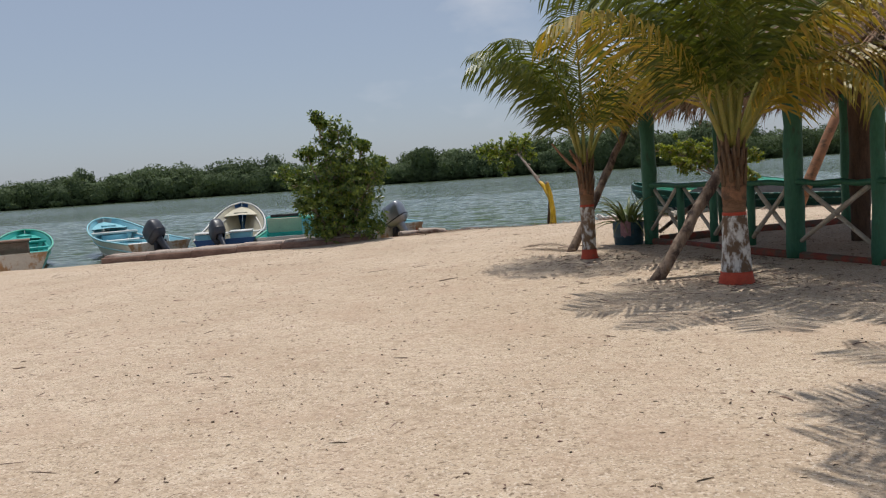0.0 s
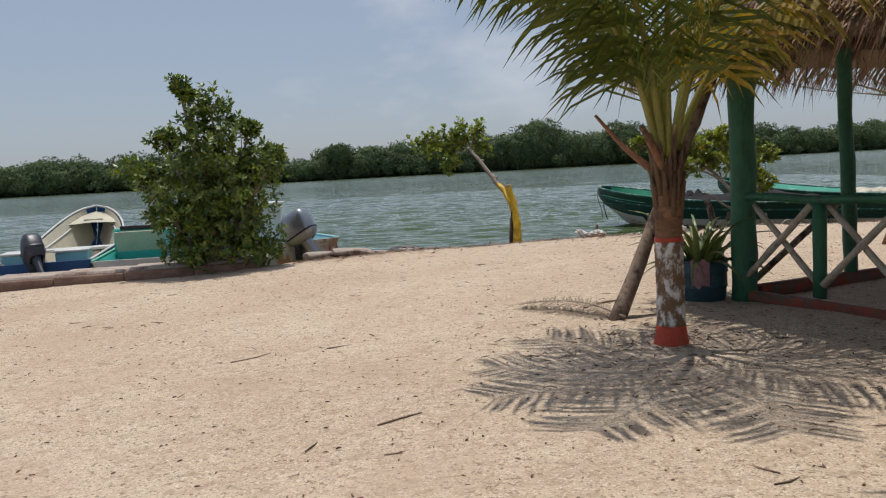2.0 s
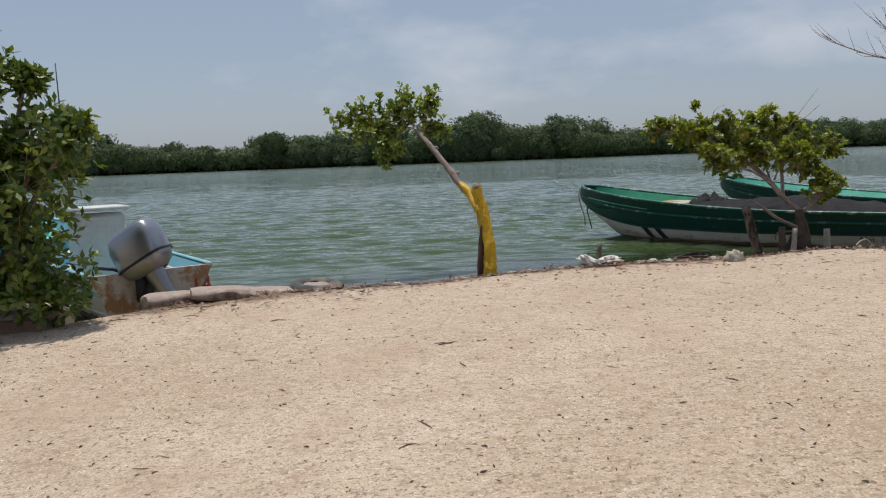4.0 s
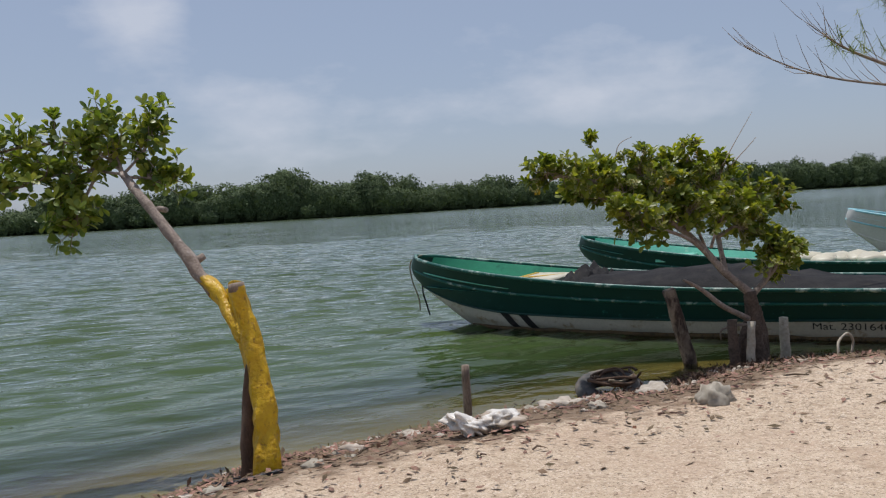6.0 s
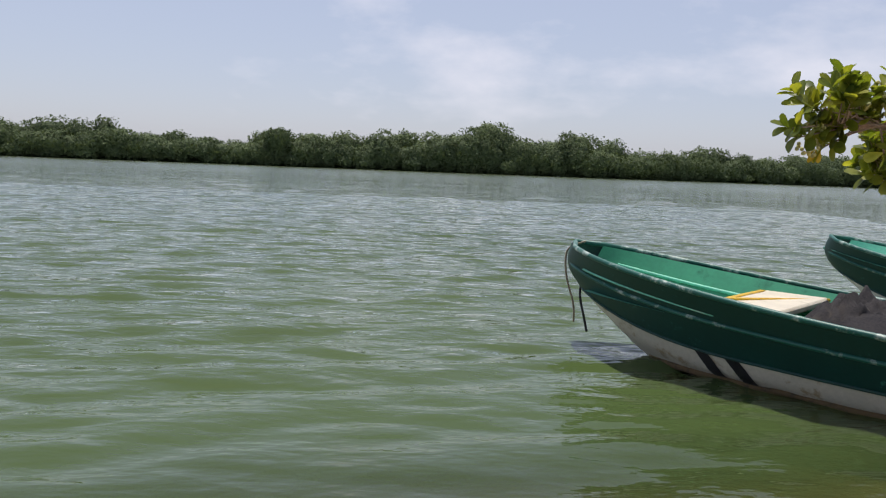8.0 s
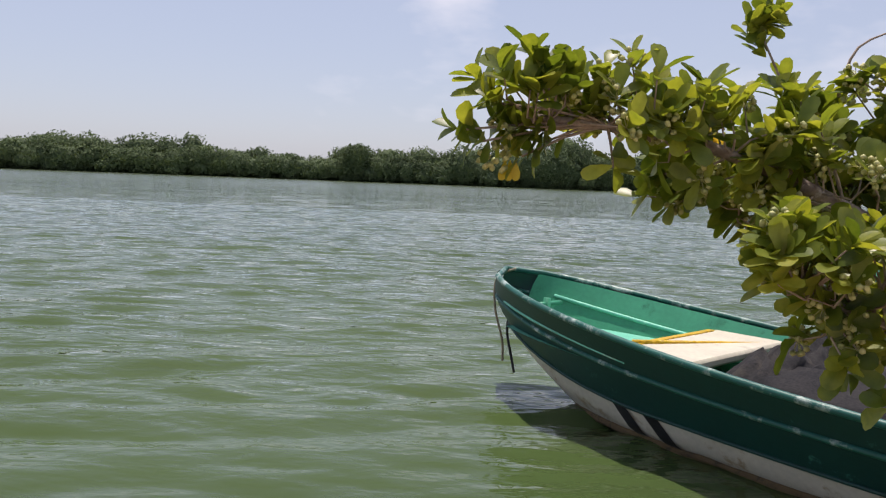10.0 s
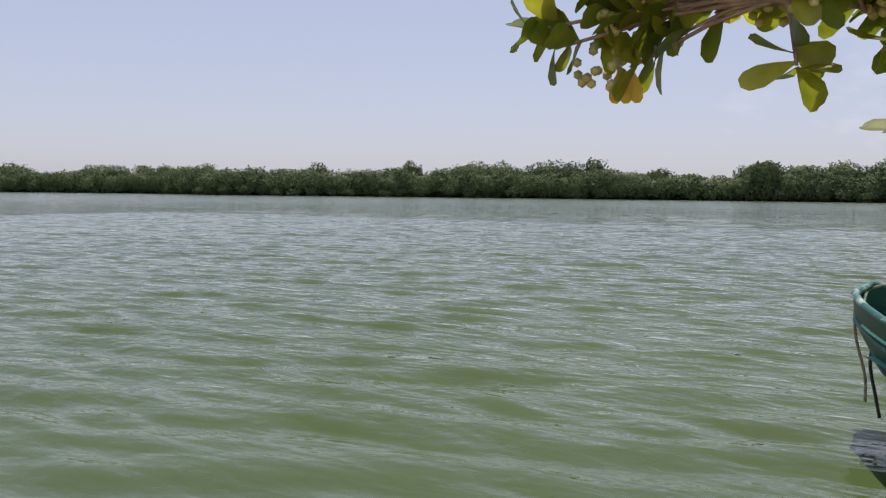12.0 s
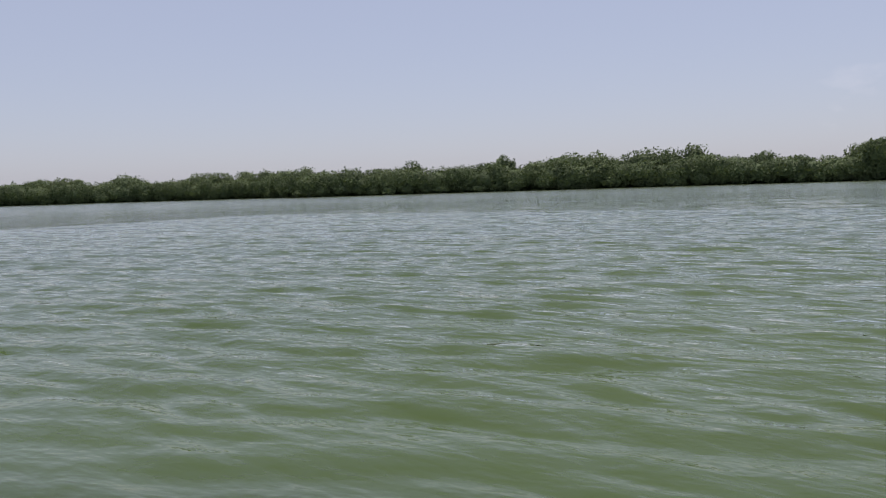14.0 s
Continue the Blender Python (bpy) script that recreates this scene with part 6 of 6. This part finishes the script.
# ---- quay ----
def quay():
    r = random.Random(71)
    a, b = Vector((-7.9, 17.05)), Vector((-1.95, 17.40))
    top = thing("quay", (0, 0, 0), "low weathered concrete quay edge with a brown face", "quay", kind="structure")
    n = 6
    for i in range(n):
        p, q = a.lerp(b, i / n), a.lerp(b, (i + 1) / n)
        mid = (p + q) / 2
        ang = math.atan2(q.y - p.y, q.x - p.x)
        zt = 0.06 - 0.02 * (n - i)
        g = Geo().box(Matrix.Translation((mid.x, mid.y + 0.32, zt - 0.20)) @ Matrix.Rotation(ang + r.uniform(-0.012, 0.012), 4, "Z"), ((q - p).length - 0.025, 0.62, 0.42), 0.035)
        sharp(part("slab", g, CONCRETE, top))
        g = Geo().box(Matrix.Translation((mid.x, mid.y - 0.03, zt - 0.18)) @ Matrix.Rotation(ang, 4, "Z"), ((q - p).length - 0.01, 0.09, 0.30), 0.02)
        part("face_board", g, QUAY_WOOD, top)


quay()


# ---- shore things ----
def on_ground(x, y):
    return float(ground_z(x, y))


def tyre(at, tilt, R, r_, label, filled=False):
    top = thing("tyre", at, label, "tyre", "old tyres on the shore")
    m = Matrix.Rotation(radians(tilt[0]), 4, "X") @ Matrix.Rotation(radians(tilt[1]), 4, "Y")
    prof = []
    for j in range(16):
        t = 2 * math.pi * j / 16
        prof.append((R - r_ + (r_ * 0.95) * math.cos(t) * (1 if math.cos(t) < 0.7 else 0.95), r_ * 0.85 * math.sin(t)))
    rings = []
    for i in range(49):
        a = 2 * math.pi * i / 48
        rings.append([m @ Vector(((p + (0.006 if (i % 2) and p > R - 0.3 * r_ else 0)) * math.cos(a), (p + (0.006 if (i % 2) and p > R - 0.3 * r_ else 0)) * math.sin(a), z)) for p, z in prof])
    part("tread", Geo().loft(rings), RUBBER, top)
    if filled:
        g = Geo().add([m @ Vector(((R - r_) * 1.25 * math.cos(2 * math.pi * j / 24), (R - r_) * 1.25 * math.sin(2 * math.pi * j / 24), r_ * 0.55)) for j in range(24)], [tuple(range(24))])
        part("sand_fill", g, CONCRETE, top, "sand and cement packed into the tyre")
    return top


tyre((5.12, 21.2, on_ground(5.12, 21.2) + 0.07), (14, -5), 0.30, 0.085, "old black tyre tangled with rope at the waterline")
tyre((0.10, 19.46, on_ground(0.10, 19.46) + 0.10), (4, 3), 0.31, 0.10, "worn tyre filled with cement lying on the bank", True)
rr = random.Random(8)
for k in range(7):
    pts = []
    a = rr.uniform(0, 6.28)
    for i in range(6):
        a += rr.uniform(0.4, 1.3)
        pts.append((5.12 + 0.2 * math.cos(a) * rr.uniform(0.5, 1.3), 21.12 + 0.18 * math.sin(a) * rr.uniform(0.5, 1.3), -0.31 + 0.09 * rr.random()))
    hanging_rope(pts, rr.uniform(0.009, 0.015), "tangled wet rope lying over the tyre", rr.choice([ROPE, BROWN_POST, BLACK]))


def pile(base, top_z, r0, lean, label, material=DRIFT):
    z = min(on_ground(*base), WATER) - 0.25
    L = top_z - z
    pts = [Vector((lean[0] * L * i / 8, lean[1] * L * i / 8, L * i / 8)) for i in range(9)]
    ob = part("mooring_post", Geo().tube(pts, taper(r0, r0 * 0.9, 9), 10, wobble=0.35), material)
    ob.matrix_basis = Matrix.Translation((base[0], base[1], z))
    tagged(ob, label, "mooring post", "wooden posts at the water's edge")


pile((3.80, 21.15), -0.01, 0.035, (0.01, 0.0), "short pinkish weathered stake in the shallows", DRIFT)
pile((6.52, 21.9), 0.32, 0.07, (-0.27, 0.02), "grey split wooden mooring post leaning by the boat", POLE)
pile((7.29, 21.55), -0.01, 0.05, (-0.02, 0.0), "pale sawn wooden stake beside the mangrove", PALE_WOOD)
pile((6.46, 21.25), 0.08, 0.05, (-0.02, 0.02), "dark wooden stake beside the mangrove", DARK_BARK)
pile((6.52, 21.15), 0.06, 0.04, (0.10, 0.05), "thin leaning stake beside the mangrove", PALE_WOOD)


def stone(at, size, label, turn, seed, material=STONE, group="stones along the bank"):
    z = on_ground(*at)
    ob = part("stone", Geo().blob(Matrix.Identity(4), size, 3, 0.75, 2.3, seed), material)
    ob.matrix_basis = pose(at[0], at[1], z + size[2] * 0.12, 0, 0, turn)
    tagged(ob, label, "stone", group)


stone((4.93, 19.55), (0.115, 0.10, 0.095), "large pale limestone rock on the bank", 20, 1)
stone((5.05, 20.4), (0.16, 0.11, 0.06), "flat yellowish stone on the bank", 70, 2)
stone((4.2, 20.3), (0.2, 0.13, 0.05), "flat grey stone on the bank", 10, 3)
for k in range(80):
    t = rr.random()
    x = -0.8 + 7.6 * t
    ys = float(np.interp(x, SHORE_X, SHORE_Y))
    s = rr.uniform(0.02, 0.065)
    stone((x, ys - rr.uniform(-0.1, 1.15)), (s * 1.3, s, s * 0.6), "small limestone lump on the bank", rr.uniform(0, 180), k + 10)


for k in range(16):
    x = rr.uniform(3.6, 6.6)
    s = rr.uniform(0.03, 0.075)
    stone((x, float(np.interp(x, SHORE_X, SHORE_Y)) - rr.uniform(0.05, 0.5)), (s * 1.4, s, s * 0.55), "wet limestone lump at the waterline", rr.uniform(0, 180), k + 70)


def slab(at, size, turn, tilt, seed):
    g = Geo().blob(Matrix.Identity(4), (size[0], size[1], size[2]), 3, 0.25, 1.1, seed)
    g.v = [(max(-size[0] * 0.8, min(size[0] * 0.8, x)), max(-size[1] * 0.8, min(size[1] * 0.8, y)), max(-size[2] * 0.6, min(size[2] * 0.6, z))) for x, y, z in g.v]
    ob = part("concrete_slab", g, CONCRETE)
    ob.matrix_basis = pose(at[0], at[1], on_ground(*at) + size[2] * 0.6, tilt, 3, turn)
    sharp(ob, 50)
    tagged(ob, "broken concrete slab lying on the bank", "concrete slab", "broken slabs")


slab((-0.55, 19.2), (0.55, 0.24, 0.09), 18, 4, 2)
slab((0.85, 19.75), (0.45, 0.14, 0.06), 12, -3, 3)
slab((-0.75, 18.55), (0.38, 0.2, 0.08), 15, 3, 4)
slab((-1.2, 18.6), (0.4, 0.25, 0.1), 30, 0, 6)


def sack():
    top = thing("plastic_sack", (3.34, 19.65, on_ground(3.34, 19.65)), "torn white plastic sack half buried on the bank", "sack")
    g = Geo().blob(Matrix.Translation((-0.09, 0, 0.06)) @ Matrix.Rotation(0.5, 4, "Y"), (0.14, 0.09, 0.05), 4, 0.8, 2.6, 5)
    part("torn_half", g, SACK, top)
    part("full_half", Geo().blob(Matrix.Translation((0.14, 0.03, 0.06)), (0.13, 0.10, 0.05), 4, 0.8, 2.4, 8), SACK, top)


sack()
hanging_rope([(x, y, on_ground(x, y) + 0.012) for x, y in ((1.35, 19.75), (1.5, 19.72), (1.7, 19.74), (1.9, 19.66), (2.15, 19.62))], 0.012, "black hose lying by the painted tree", BLACK)
hanging_rope([(x, y, on_ground(x, y) + 0.012) for x, y in ((1.5, 20.2), (1.62, 20.05), (1.8, 19.95), (2.0, 19.85))], 0.012, "black hose running into the water", BLACK)
hanging_rope([(x, y, on_ground(x, y) + d) for x, y, d in ((0.15, 19.55, 0.17), (0.4, 19.65, 0.1), (0.75, 19.72, 0.09), (1.0, 19.78, 0.07))], 0.01, "green rope tied over the tyre and slab", BOAT_GREEN)
hanging_rope([(0.0, 19.5, -0.20), (0.03, 19.55, -0.12), (0.10, 19.57, -0.11), (0.14, 19.55, -0.18), (0.05, 19.5, -0.19)], 0.01, "dark rope loop on the tyre", BLACK)
hanging_rope([(7.3, 20.9, -0.3), (7.35, 20.95, -0.18), (7.5, 21.0, -0.12), (7.62, 21.05, -0.2), (7.6, 21.05, -0.32)], 0.012, "grey rope loop by the stakes", PALE_WOOD)


# ---- litter ----
def litter():
    r = random.Random(90)
    g = Geo()
    for _ in range(8000):
        x = r.uniform(-1.2, 9)
        ys = float(np.interp(x, SHORE_X, SHORE_Y))
        y = ys - abs(r.gauss(0.0, 0.75)) - 0.05
        z = on_ground(x, y)
        w = Vector((r.uniform(-1, 1), r.uniform(-1, 1), r.uniform(-0.1, 0.25)))
        g.scrap(Vector((x, y, z + 0.004 + 0.025 * r.random())), w, Vector((0, 0, 1)) + unit(r) * 0.5, r.uniform(0.03, 0.09), r.uniform(0.012, 0.035))
    ob = part("leaf_litter", g, DEBRIS, smooth=False)
    tagged(ob, "reddish dry leaves and weed washed along the bank", "leaf litter", kind="stuff")
    g = Geo()
    for _ in range(4200):
        x = r.gauss(6.2, 0.75)
        y = float(np.interp(x, SHORE_X, SHORE_Y)) + r.gauss(-0.2, 0.16)
        g.scrap(Vector((x, y, on_ground(x, y) + 0.07 * r.random() ** 2)), unit(r) + Vector((0.5, 0, 0)), unit(r) + Vector((0, 0, 0.4)), r.uniform(0.02, 0.07), r.uniform(0.006, 0.02))
    ob = part("beach_wrack", g, BROWN_POST, smooth=False)
    tagged(ob, "dark wet weed and rootlets heaped at the waterline", "weed", kind="stuff")
    g = Geo()
    for _ in range(8000):
        x, y = r.uniform(-8, 7), r.uniform(0.6, 19)
        k = r.uniform(0.002, 0.007)
        L = r.uniform(0.008, 0.03) if r.random() < 0.95 else r.uniform(0.04, 0.15)
        a = r.uniform(0, 3.14)
        o = Vector((math.cos(a), math.sin(a), 0)) * L / 2
        c = Vector((x, y, on_ground(x, y) + k * 0.4))
        g.tube([c - o, c + Vector((r.uniform(-1, 1) * L * 0.12, r.uniform(-1, 1) * L * 0.12, k * 0.3)), c + o], [k * 0.5, k * 0.7, k * 0.3], 5)
    for _ in range(900):
        a, d = r.uniform(0, 6.28), abs(r.gauss(0, 0.8))
        c0 = r.choice([(3.16, 7.85), (2.05, 10.7), (3.3, 9.5)])
        x, y = c0[0] + d * math.cos(a), c0[1] + d * math.sin(a)
        L, a = r.uniform(0.02, 0.08), r.uniform(0, 3.14)
        o = Vector((math.cos(a), math.sin(a), 0)) * L / 2
        c = Vector((x, y, on_ground(x, y) + 0.004))
        g.tube([c - o, c + unit(r) * 0.006 + Vector((0, 0, 0.004)), c + o], [0.0022, 0.003, 0.0015], 4)
    for _ in range(1600):
        x = r.uniform(-1.5, 8.5)
        y = float(np.interp(x, SHORE_X, SHORE_Y)) - abs(r.gauss(0.1, 0.5)) - 0.05
        L, a = r.uniform(0.03, 0.18), r.uniform(-0.7, 0.7)
        o = Vector((math.cos(a), math.sin(a), r.uniform(-0.1, 0.1))) * L / 2
        c = Vector((x, y, on_ground(x, y) + 0.012))
        k = r.uniform(0.002, 0.006)
        g.tube([c - o, c + unit(r) * 0.012, c + o], [k, k * 1.2, k * 0.6], 5)
    ob = part("sand_litter", g, CHIP)
    tagged(ob, "scattered wood chips, twigs and shell bits on the sand", "litter", kind="stuff")


litter()


def fallen_frond(base, tip, bend, leaflet, seed):
    """A dry palm leaf lying on the sand: a curved stalk with curled leaflets on both sides."""
    r = random.Random(seed)
    a, b = Vector((*base, 0)), Vector((*tip, 0))
    side = (b - a).cross(Vector((0, 0, 1))).normalized()
    top = thing("fallen_frond", (a.x, a.y, on_ground(a.x, a.y)), "dry grey-brown fallen palm frond lying on the sand", "palm frond", "fallen fronds")
    pts = []
    for i in range(17):
        t = i / 16
        p = a.lerp(b, t) + side * bend * math.sin(math.pi * t)
        p.z = on_ground(p.x, p.y) + 0.03 + 0.05 * math.sin(math.pi * t)
        pts.append(p - top.location)
    part("stalk", Geo().tube(pts, taper(0.016, 0.004, 17), 6, flat=0.6), DRIFT, top)
    g = Geo()
    for k in range(64):
        t = 0.12 + 0.86 * k / 64
        i = min(int(t * 16), 15)
        q = pts[i].lerp(pts[i + 1], t * 16 - i)
        d = (pts[i + 1] - pts[i]).normalized()
        for s_ in (-1, 1):
            size = leaflet * (0.5 + 0.6 * math.sin(math.pi * t)) * r.uniform(0.7, 1.15)
            w = (side * s_ + d * r.uniform(0.5, 1.1) + Vector((0, 0, r.uniform(-0.05, 0.22)))).normalized()
            mid = q + w * size * 0.55
            end = mid + (w + Vector((0, 0, -0.35))).normalized() * size * 0.45
            for v in (mid, end):
                floor = on_ground(v.x + top.location.x, v.y + top.location.y) - top.location.z + 0.006
                v.z = max(v.z, floor)
            k2 = d * 0.006
            g.add([q - k2, q + k2, mid + k2, mid - k2, end], [(0, 1, 2, 3), (3, 2, 4)])
    part("leaflets", g, DRY_FROND, top, smooth=False)


fallen_frond((1.92, 11.42), (1.22, 12.28), 0.08, 0.26, 4)
for pts, rad in ((((1.72, 12.0), (1.86, 12.18), (2.0, 12.3), (2.15, 12.34)), 0.014), (((0.16, 9.33), (0.27, 9.4), (0.38, 9.46)), 0.008), (((-0.33, 11.4), (-0.25, 11.42), (-0.15, 11.44)), 0.007), (((-1.0, 11.2), (-0.85, 11.3), (-0.75, 11.42)), 0.007), (((2.9, 8.3), (3.3, 8.2), (3.6, 8.35)), 0.01)):
    rad *= 0.6
    hp = [(x, y, on_ground(x, y) + rad * 0.7) for x, y in pts]
    b0 = Vector(hp[0])
    tw = part("driftwood_stick", Geo().tube(curve_pts([Vector(p) - b0 for p in hp], 5), rad, 7, wobble=0.4), DRIFT)
    tw.matrix_basis = Matrix.Translation(b0)
    tagged(tw, "dry crooked stick lying on the sand", "stick", "sticks on the sand")
